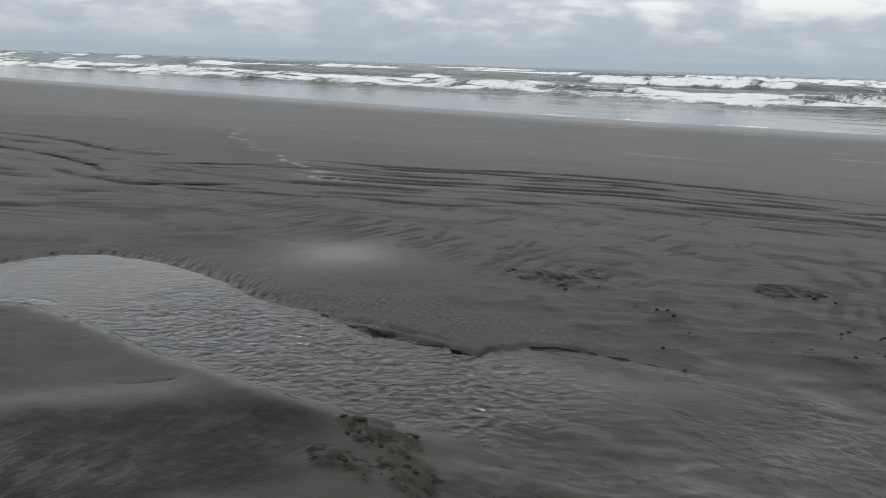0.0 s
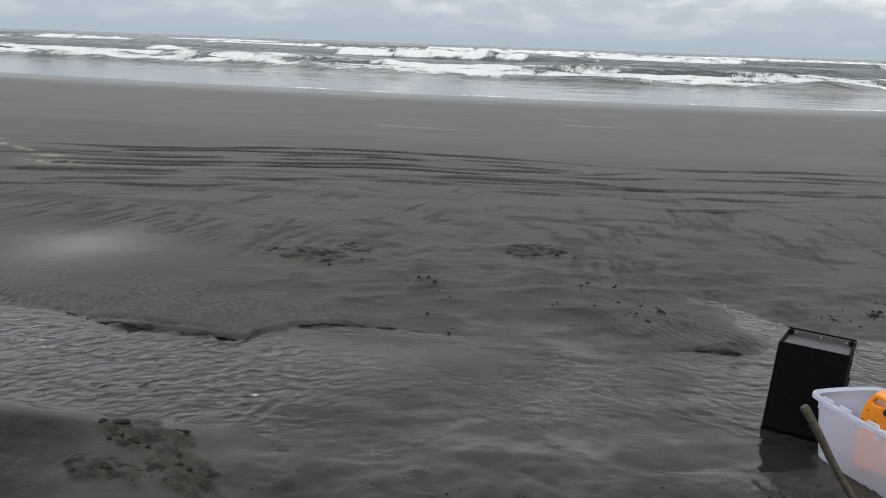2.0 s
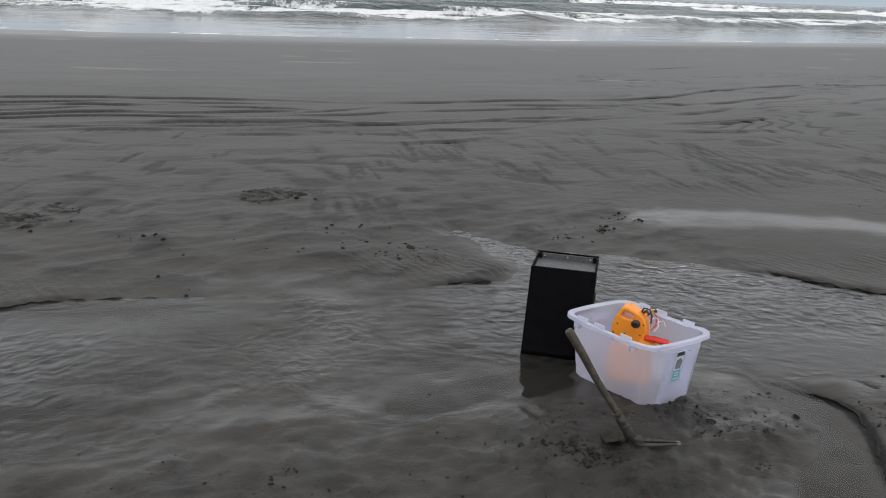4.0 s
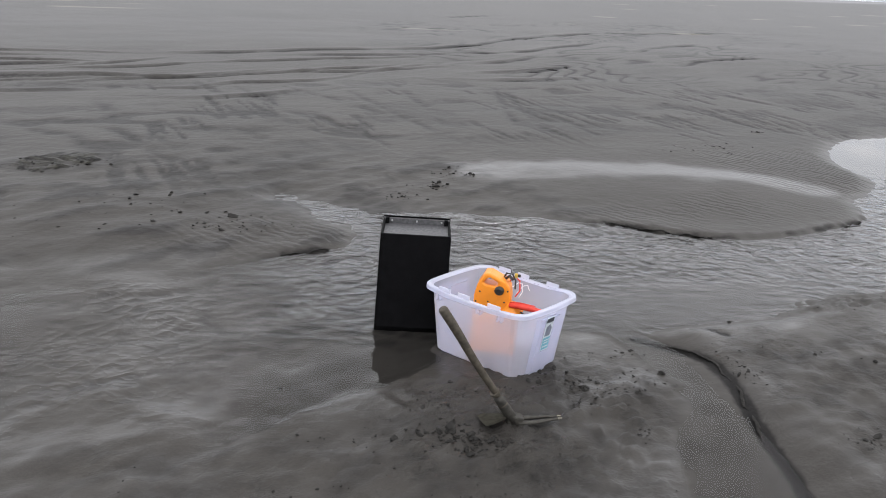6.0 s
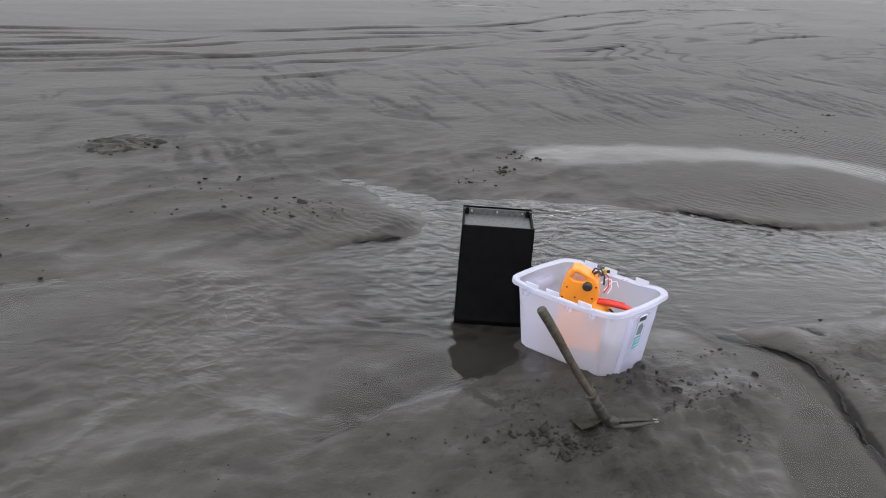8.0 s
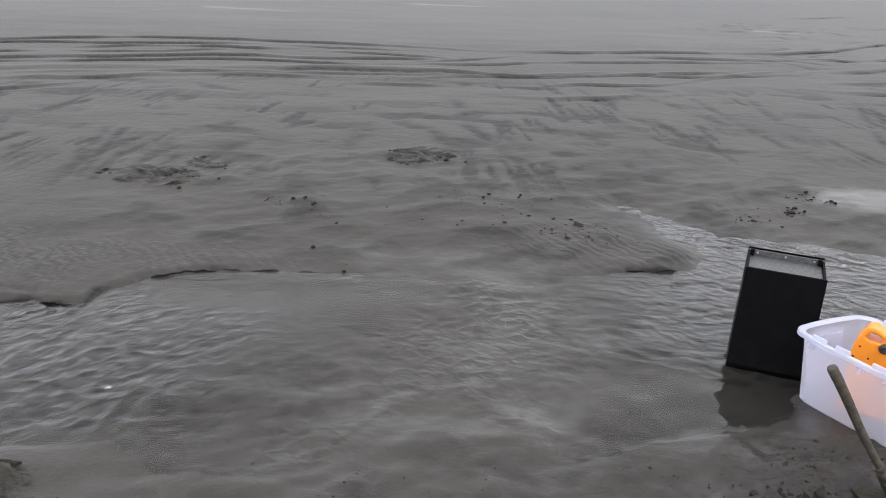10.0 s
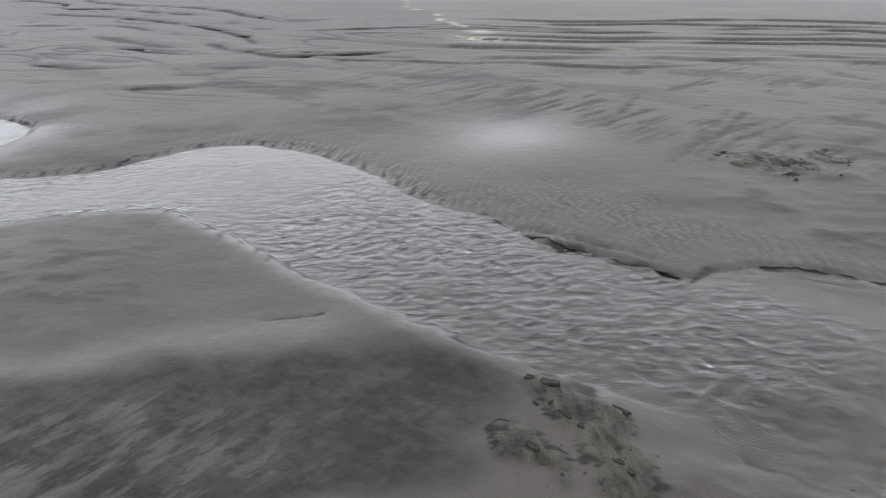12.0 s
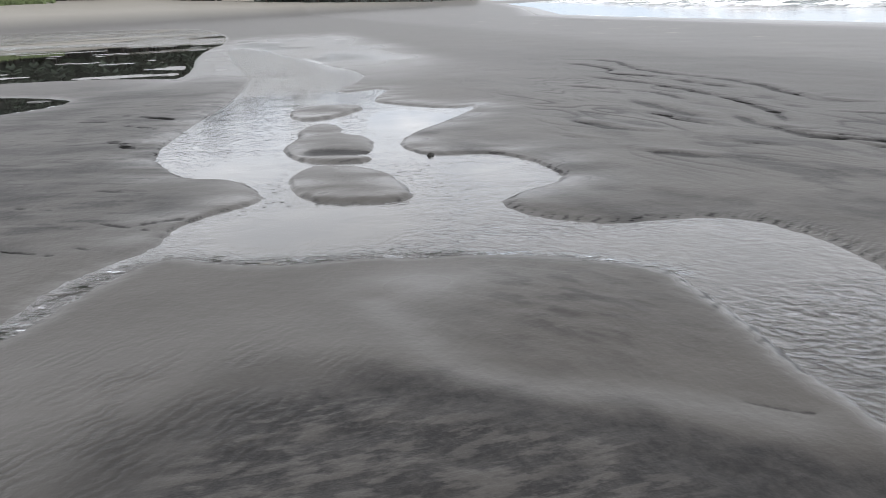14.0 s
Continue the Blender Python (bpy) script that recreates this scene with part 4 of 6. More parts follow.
    n1 = bump(nt, noise_tex(nt, where(nt, (0.8, 1.2, 1), 25), 11.0, 3, 0.55), math_node(nt, "MULTIPLY", dry, 0.22), 0.022, n1)
    n1 = bump(nt, line_tex, math_node(nt, "MULTIPLY", value(nt, "streaky"), 0.5), 0.012, n1)
    for fac, amount in waves:
        n1 = bump(nt, fac, math_node(nt, "MULTIPLY", amount, 0.75), 0.010, n1)
    n1 = bump(nt, fray, math_node(nt, "ADD", math_node(nt, "MULTIPLY", mud, 1.0), math_node(nt, "MULTIPLY", value(nt, "olive"), 0.5), clamp=True), 0.030, n1)
    n1 = bump(nt, crumb.outputs["Distance"], math_node(nt, "MULTIPLY", mud, 0.35), 0.012, n1)
    n1 = bump(nt, flake, value(nt, "olive"), 0.022, n1)
    n1 = bump(nt, net, math_node(nt, "MULTIPLY", value(nt, "trickle"), 0.5), 0.010, n1)
    film = bump(nt, noise_tex(nt, where(nt, (1.0, 1.4, 1), 20), 14.0, 2, 0.5), math_node(nt, "MULTIPLY", math_node(nt, "SUBTRACT", 1.0, wet), 0.5), 0.02)
    film = bump(nt, net, math_node(nt, "MULTIPLY", value(nt, "trickle"), 0.55), 0.010, film)
    n2 = bump(nt, noise_tex(nt, pos, 30.0, 5, 0.6), math_node(nt, "MULTIPLY", dry, 0.24), 0.012, n1)
    n3 = bump(nt, grain, math_node(nt, "MULTIPLY", dry, 0.12), 0.003, n2)
    nt.links.new(n3, p.inputs["Normal"])
    nt.links.new(film, p.inputs["Coat Normal"])
    nt.links.new(math_node(nt, "MULTIPLY", math_node(nt, "MULTIPLY", wet, 0.9), matte, clamp=True), p.inputs["Coat Weight"])
    p.inputs["Coat IOR"].default_value = 1.33
    nt.links.new(ramp(nt, wet, ((0.2, 0.32), (0.9, 0.07))), p.inputs["Coat Roughness"])
    return m


def water_material(name, tint, ripple_scale, ripple, rough=0.03):
    """Clear shallow water: the bed shows through, the sky is mirrored by angle."""
    m = bpy.data.materials.new(name)
    m.use_nodes = True
    nt = m.node_tree
    nt.nodes.clear()
    out = node(nt, "OutputMaterial")
    clear = node(nt, "BsdfTransparent", Color=(*tint, 1))
    gloss = node(nt, "BsdfGlossy", Roughness=rough, Color=(1, 1, 1, 1))
    fres = node(nt, "Fresnel", IOR=1.33)
    calm = value(nt, "calm")
    east = value(nt, "east")
    west_wave, east_wave = crest(nt, 40, 1.2, ripple_scale), crest(nt, -18, 1.3, ripple_scale)
    wave = math_node(nt, "ADD", math_node(nt, "MULTIPLY", west_wave, math_node(nt, "SUBTRACT", 1.0, east)), math_node(nt, "MULTIPLY", east_wave, east))
    fine_w, fine_e = crest(nt, 55, 1.7, ripple_scale * 2.1), crest(nt, -8, 1.9, ripple_scale * 2.0)
    fine = math_node(nt, "ADD", math_node(nt, "MULTIPLY", fine_w, math_node(nt, "SUBTRACT", 1.0, east)), math_node(nt, "MULTIPLY", fine_e, east))
    wave = math_node(nt, "ADD", wave, math_node(nt, "MULTIPLY", fine, 0.28))
    chop = value(nt, "chop")
    braid = crest(nt, 80, 4.0, ripple_scale * 0.8)
    wave = math_node(nt, "ADD", wave, math_node(nt, "MULTIPLY", math_node(nt, "MULTIPLY", braid, chop), 1.8))
    st = math_node(nt, "MULTIPLY", math_node(nt, "ADD", math_node(nt, "SUBTRACT", 1.0, calm, clamp=True), chop), ripple)
    nt.links.new(math_node(nt, "ADD", 0.015, math_node(nt, "MULTIPLY", math_node(nt, "SUBTRACT", 1.0, calm, clamp=True), rough)), gloss.inputs["Roughness"])
    swell = noise_tex(nt, where(nt, (1.0, 0.8, 1), 15), ripple_scale * 0.4, 4, 0.6)
    nrm = bump(nt, wave, st, 0.012, bump(nt, swell, math_node(nt, "MULTIPLY", st, 0.5), 0.04))
    nt.links.new(nrm, gloss.inputs["Normal"])
    nt.links.new(nrm, fres.inputs["Normal"])
    sh = node(nt, "MixShader")
    body = math_node(nt, "SUBTRACT", 1.0, value(nt, "thin"), clamp=True)
    nt.links.new(math_node(nt, "MULTIPLY", fres.outputs[0], body), sh.inputs[0])
    nt.links.new(mix(nt, body, (1.0, 1.0, 1.0), tint), clear.inputs["Color"])
    nt.links.new(clear.outputs[0], sh.inputs[1])
    nt.links.new(gloss.outputs[0], sh.inputs[2])
    nt.links.new(sh.outputs[0], out.inputs[0])
    return m


def sea_material():
    m, nt, p = material("sea_water")
    foam = value(nt, "foam")
    film = value(nt, "film")
    lace = noise_tex(nt, where(nt, (1.0, 0.22, 1)), 1.4, 7, 0.68)
    fine = noise_tex(nt, where(nt, (1.0, 0.3, 1)), 6.0, 4, 0.6)
    f = math_node(nt, "ADD", foam, math_node(nt, "MULTIPLY", math_node(nt, "SUBTRACT", lace, 0.5), 1.1))
    f = math_node(nt, "ADD", f, math_node(nt, "MULTIPLY", math_node(nt, "SUBTRACT", fine, 0.5), 0.5))
    f = ramp(nt, f, ((0.43, 0.0), (0.55, 0.62), (0.74, 1.0)))
    deep = ramp(nt, noise_tex(nt, where(nt, (0.12, 0.05, 1)), 1.0, 6, 0.65), ((0.35, (0.016, 0.033, 0.034)), (0.65, (0.052, 0.078, 0.071))))
    col = mix(nt, film, deep, (0.06, 0.057, 0.053))
    col = mix(nt, f, col, (0.90, 0.905, 0.905))
    nt.links.new(col, p.inputs["Base Color"])
    r = math_node(nt, "ADD", math_node(nt, "MULTIPLY", f, 0.55), math_node(nt, "SUBTRACT", 0.12, math_node(nt, "MULTIPLY", film, 0.08)))
    nt.links.new(r, p.inputs["Roughness"])
    p.inputs["IOR"].default_value = 1.33
    nt.links.new(math_node(nt, "ADD", math_node(nt, "MULTIPLY", film, 0.28), 0.22), p.inputs["Specular IOR Level"])
    chop = noise_tex(nt, where(nt, (0.5, 0.6, 1)), 1.0, 5, 0.6)
    calm = math_node(nt, "SUBTRACT", 1.0, math_node(nt, "MULTIPLY", film, 0.97), clamp=True)
    froth = noise_tex(nt, where(nt, (0.6, 1.0, 1)), 3.0, 6, 0.7)
    nt.links.new(bump(nt, froth, f, 0.2, bump(nt, chop, calm, 1.1)), p.inputs["Normal"])
    return m


def plain(name, colour, rough, metal=0.0, vary=0.25, scale=20.0, relief=0.0, spec=0.5):
    m, nt, p = material(name)
    co = node(nt, "TexCoord").outputs["Object"]
    n = noise_tex(nt, co, scale, 5, 0.6)
    lo = tuple(c * (1 - vary) for c in colour)
    hi = tuple(min(1, c * (1 + vary)) for c in colour)
    nt.links.new(ramp(nt, n, ((0.3, lo), (0.7, hi))), p.inputs["Base Color"])
    nt.links.new(ramp(nt, n, ((0.3, min(1, rough * 1.15)), (0.7, rough * 0.85))), p.inputs["Roughness"])
    p.inputs["Metallic"].default_value = metal
    p.inputs["Specular IOR Level"].default_value = spec
    if relief:
        nt.links.new(bump(nt, n, 0.6, relief), p.inputs["Normal"])
    return m


def cloudy_plastic():
    m, nt, p = material("cloudy_plastic")
    out = nt.nodes["Material Output"]
    p.inputs["Base Color"].default_value = (0.90, 0.91, 1.0, 1)
    p.inputs["Roughness"].default_value = 0.35
    trans = node(nt, "BsdfTranslucent", Color=(0.90, 0.91, 1.0, 1))
    thru = node(nt, "BsdfRefraction", Color=(0.95, 0.96, 1.0, 1), Roughness=0.22, IOR=1.02)
    a, b = node(nt, "MixShader"), node(nt, "MixShader")
    a.inputs[0].default_value, b.inputs[0].default_value = 0.5, 0.68
    nt.links.new(p.outputs[0], a.inputs[1])
    nt.links.new(trans.outputs[0], a.inputs[2])
    nt.links.new(a.outputs[0], b.inputs[1])
    nt.links.new(thru.outputs[0], b.inputs[2])
    nt.links.new(b.outputs[0], out.inputs[0])
    return m


def rim_plastic():
    """The thick rim of the tote lets little through."""
    m, nt, p = material("white_rim_plastic")
    p.inputs["Base Color"].default_value = (0.82, 0.84, 0.93, 1)
    p.inputs["Roughness"].default_value = 0.38
    trans = node(nt, "BsdfTranslucent", Color=(0.84, 0.86, 0.95, 1))
    both = node(nt, "MixShader")
    both.inputs[0].default_value = 0.45
    nt.links.new(p.outputs[0], both.inputs[1])
    nt.links.new(trans.outputs[0], both.inputs[2])
    thru = node(nt, "BsdfRefraction", Color=(0.93, 0.94, 1.0, 1), Roughness=0.25, IOR=1.02)
    rest = node(nt, "MixShader")
    rest.inputs[0].default_value = 0.42
    nt.links.new(both.outputs[0], rest.inputs[1])
    nt.links.new(thru.outputs[0], rest.inputs[2])
    nt.links.new(rest.outputs[0], nt.nodes["Material Output"].inputs[0])
    return m


SAND = sand_material()
STREAM_WATER = water_material("stream_water", (0.76, 0.765, 0.77), 10.0, 0.42, 0.03)
SEA = sea_material()
CLOD = plain("damp_sand_clod", (0.019, 0.018, 0.0165), 0.85, 0, 0.45, 60, 0.004, 0.2)
CRUST = plain("crusted_sand", (0.020, 0.0195, 0.0155), 0.9, 0, 0.45, 40, 0.004, 0.15)
BLACK = plain("black_plastic_sheet", (0.004, 0.004, 0.0045), 0.5, 0, 0.3, 25, 0.0005, 0.035)
GREY_IN = plain("wet_dusty_plastic", (0.045, 0.045, 0.048), 0.4, 0, 0.6, 90, 0.0005)
STEEL = plain("dull_steel", (0.35, 0.35, 0.35), 0.4, 1.0, 0.3, 60)
IRON = plain("muddy_iron", (0.04, 0.037, 0.031), 0.65, 0.3, 0.5, 70, 0.001)
WOOD = plain("weathered_wood", (0.056, 0.047, 0.034), 0.75, 0, 0.5, 45, 0.001)
BLADE = plain("dried_mud_on_iron", (0.062, 0.058, 0.044), 0.8, 0, 0.35, 60, 0.001, 0.2)
TIP = plain("worn_steel", (0.20, 0.19, 0.155), 0.45, 0.7, 0.3, 60)
CLOUDY = cloudy_plastic()
RIM = rim_plastic()
ORANGE = plain("orange_plastic", (0.85, 0.27, 0.012), 0.38, 0, 0.08, 12)
RED = plain("red_rubber", (0.62, 0.03, 0.012), 0.4, 0, 0.15, 15)
RUBBER = plain("black_rubber", (0.02, 0.018, 0.016), 0.5, 0, 0.3, 30)
BRASS = plain("brass", (0.6, 0.42, 0.08), 0.4, 0.8, 0.2, 30)
WHITE = plain("white_tag", (0.75, 0.73, 0.72), 0.5, 0, 0.06, 20)
LABEL_W = plain("label_white", (0.62, 0.68, 0.72), 0.5, 0, 0.05, 20)
LABEL_D = plain("label_dark", (0.05, 0.055, 0.07), 0.5, 0, 0.2, 40)
LABEL_G = plain("label_grey", (0.20, 0.22, 0.27), 0.5, 0, 0.3, 60)
LABEL_B = plain("label_blue", (0.16, 0.42, 0.52), 0.5, 0, 0.1, 40)
DRIFT = plain("bleached_driftwood", (0.30, 0.28, 0.25), 0.8, 0, 0.3, 4, 0.01)
BARK = plain("bark", (0.07, 0.055, 0.045), 0.9, 0, 0.4, 3, 0.02)
NEEDLES = plain("dark_needles", (0.028, 0.042, 0.026), 0.7, 0, 0.5, 1.2)
HILL = plain("wooded_hill", (0.022, 0.032, 0.022), 0.9, 0, 0.5, 0.35)
GRASS = plain("dune_grass", (0.10, 0.13, 0.05), 0.7, 0, 0.4, 0.8)

# ---- ground, stream and sea ----
GROUND_X = spread([(-4200, 700), (-700, 60), (-330, 6), (-150, 2.2), (-60, 1.2), (-24, 0.22), (-14, 0.07), (-5.5, 0.034), (-3.4, 0.021), (4.6, 0.021), (10, 0.055), (20, 0.4), (80, 6), (4200, 700)])
GROUND_Y = spread([(-900, 150), (-60, 6), (-10, 0.4), (-1.5, 0.045), (0.0, 0.026), (2.2, 0.017), (5.2, 0.018), (7, 0.030), (12.5, 0.044), (16, 0.12), (27, 0.35), (42, 1.2), (150, 8), (800, 120)])


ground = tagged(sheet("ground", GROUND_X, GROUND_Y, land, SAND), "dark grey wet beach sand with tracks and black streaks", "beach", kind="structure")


def stream_fields(x, y):
    calm = still(x, y)
    wx, wy = 0.05 * fbm(x, y, 0.5, 2, 131.0), 0.05 * fbm(x, y, 0.5, 2, 132.0)
    e = smooth(-1.2, 0.6, x)
    r = 0.5 - 1.8 * ((1 - e) * np.abs(fbm(x + wx, y + wy, 0.075, 2, 133.0, 40, 1.3)) + e * np.abs(fbm(x + wx, y + wy, 0.085, 2, 134.0, -18, 1.7)))
    b = fbm(x, y, 0.28, 2, 34.0, 10, 1.7)
    gust = np.clip(0.75 + 0.5 * fbm(x, y, 0.8, 2, 35.0), 0.2, 1.2)
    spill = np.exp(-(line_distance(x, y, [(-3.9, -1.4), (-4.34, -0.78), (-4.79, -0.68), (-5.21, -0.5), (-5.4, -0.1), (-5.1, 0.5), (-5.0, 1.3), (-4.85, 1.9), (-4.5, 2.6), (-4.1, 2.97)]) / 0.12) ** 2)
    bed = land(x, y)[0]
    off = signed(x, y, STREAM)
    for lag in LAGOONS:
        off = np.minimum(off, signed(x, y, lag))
    z = smooth(0.0, 0.018, -bed) * (0.0046 * r + 0.005 * b) * (gust + 1.3 * spill) * (1 - calm * (1 - spill)) * smooth(20, 8, np.abs(x))
    z = z + smooth(-0.1, 0.0, -np.maximum(off, 0)) * shallows(x, y) * lumps(x, y) - 0.05 * smooth(0.10, 0.26, off)
    return z, {"calm": calm * (1 - spill), "east": smooth(-1.2, 0.6, x), "chop": spill * smooth(-3.0, -4.0, x), "thin": thin_sheet(x, y), "bed": bed, "off": off}


WATER_X = spread([(-160, 3.0), (-62, 0.9), (-20, 0.2), (-8, 0.06), (-4.4, 0.028), (-3.2, 0.018), (4.8, 0.018), (8, 0.08), (14, 0.3)])
WATER_Y = spread([(-60, 2.5), (-32, 1.0), (-6, 0.3), (-1, 0.08), (2.2, 0.03), (2.8, 0.016), (4.8, 0.016), (6.0, 0.04), (7.5, 0.1)])
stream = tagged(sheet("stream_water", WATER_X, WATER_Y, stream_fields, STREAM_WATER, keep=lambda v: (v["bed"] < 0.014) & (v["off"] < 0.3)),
                "shallow clear rippled stream water over grey sand", "water", kind="structure")
stream.visible_shadow = False


def sea_fields(x, y):
    sl = shore_line(x)
    v = y - sl
    z = np.full(x.shape, -0.006)
    foam = np.zeros(x.shape)
    # the thin last edge of foam
    foam = np.maximum(foam, 0.62 * np.exp(-((v - 0.7) / 0.45) ** 2) * smooth(-0.3, 0.3, fbm(x, y, 1.4, 2, 50.0, 0, 2.0)))
    # broken water close in
    front = 13.5 + 2.0 * fbm(x, y * 0, 16.0, 3, 51.0)
    belt = smooth(front, front + 2, v) * smooth(46, 24, v + 8 * fbm(x, y * 0, 25.0, 2, 52.0))
    foam = np.maximum(foam, belt * np.clip(0.52 + 0.55 * fbm(x, y, 2.4, 3, 53.0, 0, 3.0), 0, 1))
    z = z + 0.16 * belt * (0.6 + fbm(x, y, 2.0, 3, 54.0, 0, 1.6)) + 0.30 * np.exp(-((v - front - 2.0) / 1.3) ** 2) * np.clip(0.4 + fbm(x, y * 0, 12.0, 2, 55.0), 0, 1)
    # rows of breakers
    for j, (dist, tall, wide, need) in enumerate(((21, 0.25, 1.6, -0.1), (30, 0.4, 2.4, 0.0), (48, 0.6, 3.4, 0.25), (68, 0.9, 4.5, 0.2), (100, 0.9, 5.0, 0.12), (145, 0.8, 6.0, 0.14),
                                                  (210, 0.6, 7.0, 0.2), (300, 0.5, 8.0, 0.3))):
        run = dist + (3 + 0.05 * dist) * fbm(x, x * 0, 30 + dist * 0.5, 3, 60.0 + j)
        off = v - run
        size = tall * np.clip(0.75 + 0.8 * fbm(x, x * 0, 20 + dist * 0.4, 2, 70.0 + j), 0.25, 1.3)
        back_side = np.exp(-(off / (1.8 * wide)) ** 2) * (off > 0) + np.exp(-(off / (0.55 * wide)) ** 2) * (off <= 0)
        z = z + size * back_side
        broken = smooth(need - 0.08, need + 0.1, fbm(x, x * 0, 18 + dist * 0.35, 3, 80.0 + j))
        foam = np.maximum(foam, broken * smooth(-1.1 * wide, -0.5 * wide, off) * smooth(0.32 * wide, -0.2 * wide, off) * np.clip(0.8 + 0.5 * fbm(x, y, 3.0, 2, 90.0 + j), 0, 1))
        z = z + 0.25 * tall * broken * np.exp(-(off / (0.4 * wide)) ** 2) * (0.3 + fbm(x, y, 2.0, 2, 95.0 + j))
        foam = np.maximum(foam, 0.42 * broken * smooth(0, 0.6 * wide, off) * smooth(5 * wide, 1.0 * wide, off) * np.clip(0.7 + fbm(x, y, 4.0, 2, 85.0 + j, 0, 3), 0, 1))
    z = z + 0.12 * smooth(25, 60, v) * smooth(900, 300, v) * fbm(x, y, 9.0, 3, 99.0, 0, 3.0)
    film = smooth(16.5, 11.5, v)
    return z, {"foam": np.clip(foam, 0, 1), "film": film}


SEA_X = spread([(-4600, 700), (-420, 12), (-90, 0.6), (50, 0.6), (160, 8), (4600, 700)])
SEA_Y = spread([(24.2, 0.22), (29, 0.3), (40, 0.5), (75, 0.7), (130, 1.2), (330, 3.0), (460, 12), (1200, 120), (4700, 600)])
sea = tagged(sheet("sea", SEA_X, SEA_Y, sea_fields, SEA), "grey-green sea with white breakers and foam", "sea", kind="structure")


# ---- building helpers ----
def part(name, bm, mat, parent=None, label="", smooth_faces=False, m=None):
    """Links a bmesh as one mesh object, under parent if given."""
    bmesh.ops.recalc_face_normals(bm, faces=bm.faces[:])
    me = bpy.data.meshes.new(name)
    bm.to_mesh(me)
    bm.free()
    me.materials.append(mat)
    if smooth_faces:
        me.polygons.foreach_set("use_smooth", np.ones(len(me.polygons), bool))
    ob = new(name, me)
    if parent is not None:
        ob.parent = parent
    if m is not None:
        ob.matrix_basis = m
    return tagged(ob, label)


def thing(name, m, label, category, group=""):
    ob = new(name)
    ob.empty_display_size = 0.1
    ob.matrix_basis = m
    return tagged(ob, label, category, group)


def block(x0, x1, y0, y1, z0, z1, bevel=0.0, seg=1):
    bm = bmesh.new()
    bmesh.ops.create_cube(bm, size=1)
    for v in bm.verts:
        v.co = (x0 + (v.co.x + 0.5) * (x1 - x0), y0 + (v.co.y + 0.5) * (y1 - y0), z0 + (v.co.z + 0.5) * (z1 - z0))
    if bevel:
        bmesh.ops.bevel(bm, geom=bm.edges[:], offset=bevel, segments=seg, affect="EDGES", profile=0.5)
    return bm


def join(a, b):
    me = bpy.data.meshes.new("tmp")
    b.to_mesh(me)
    b.free()
    a.from_mesh(me)
    bpy.data.meshes.remove(me)
    return a


def tube(points, radii, sides=10, flat=1.0):
    """A round rod along points; flat squeezes it across."""
    bm = bmesh.new()
    pts = [Vector(p) for p in points]
    rings = []
    for i, p in enumerate(pts):
        t = (pts[min(i + 1, len(pts) - 1)] - pts[max(i - 1, 0)]).normalized()
        side = t.cross(Vector((0, 0, 1)))
        side = side.normalized() if side.length > 1e-4 else Vector((1, 0, 0))
        up = side.cross(t)
        r = radii[i] if isinstance(radii, (list, tuple)) else radii
        rings.append([bm.verts.new(p + side * math.cos(a) * r + up * math.sin(a) * r * flat) for a in (2 * math.pi * k / sides for k in range(sides))])
    for a, b in zip(rings, rings[1:]):
        for k in range(sides):
            bm.faces.new((a[k], a[(k + 1) % sides], b[(k + 1) % sides], b[k]))
    bm.faces.new(rings[0][::-1])
    bm.faces.new(rings[-1])
    return bm


def plate(outline, hole, thick, bevel=0.0):
    """A flat piece in the x-z plane with an outline and an optional hole, thick along y."""
    bm = bmesh.new()
    loops = [outline] + ([hole] if hole else [])
    edges = []
    for lp in loops:
        vs = [bm.verts.new((x, -thick / 2, z)) for x, z in lp]
        edges += [bm.edges.new((vs[i], vs[(i + 1) % len(vs)])) for i in range(len(vs))]
    bmesh.ops.triangle_fill(bm, use_beauty=True, use_dissolve=False, edges=edges)
    res = bmesh.ops.extrude_face_region(bm, geom=bm.faces[:])
    bmesh.ops.translate(bm, verts=[g for g in res["geom"] if isinstance(g, bmesh.types.BMVert)], vec=(0, thick, 0))
    bmesh.ops.recalc_face_normals(bm, faces=bm.faces[:])
    if bevel:
        sharp = [e for e in bm.edges if len(e.link_faces) == 2 and e.calc_face_angle(0) > 0.6]
        bmesh.ops.bevel(bm, geom=sharp, offset=bevel, segments=3, affect="EDGES", profile=0.5, clamp_overlap=True)
    return bm


def clod_mesh(bm, at, size, rnd, flat=0.6):
    res = bmesh.ops.create_icosphere(bm, subdivisions=2 if size > 0.012 else 1, radius=1.0)
    turn = Euler((rnd.uniform(-0.5, 0.5), rnd.uniform(-0.5, 0.5), rnd.uniform(0, 6.28))).to_matrix()
    sx, sy = rnd.uniform(0.7, 1.5), rnd.uniform(0.6, 1.0)
    o = Vector((rnd.uniform(0, 99), rnd.uniform(0, 99), 0))
    for v in res["verts"]:
        k = 1 + 0.55 * noise.noise(v.co * 1.4 + o) + 0.25 * noise.noise(v.co * 3.7 + o)
        c = Vector((v.co.x * sx, v.co.y * sy, v.co.z * flat)) * k * size
        v.co = turn @ c + Vector(at)


def heights(xs, ys):
    return land(np.array(xs, float), np.array(ys, float))[0]


def warp(root, m):
    """Bends the meshes of a thing by the matrix m, in the thing's own axes."""
    for ob in root.children_recursive:
        w = ob.matrix_basis if ob.parent == root else ob.parent.matrix_basis @ ob.matrix_basis
        ob.data.transform(w.inverted() @ m @ w)


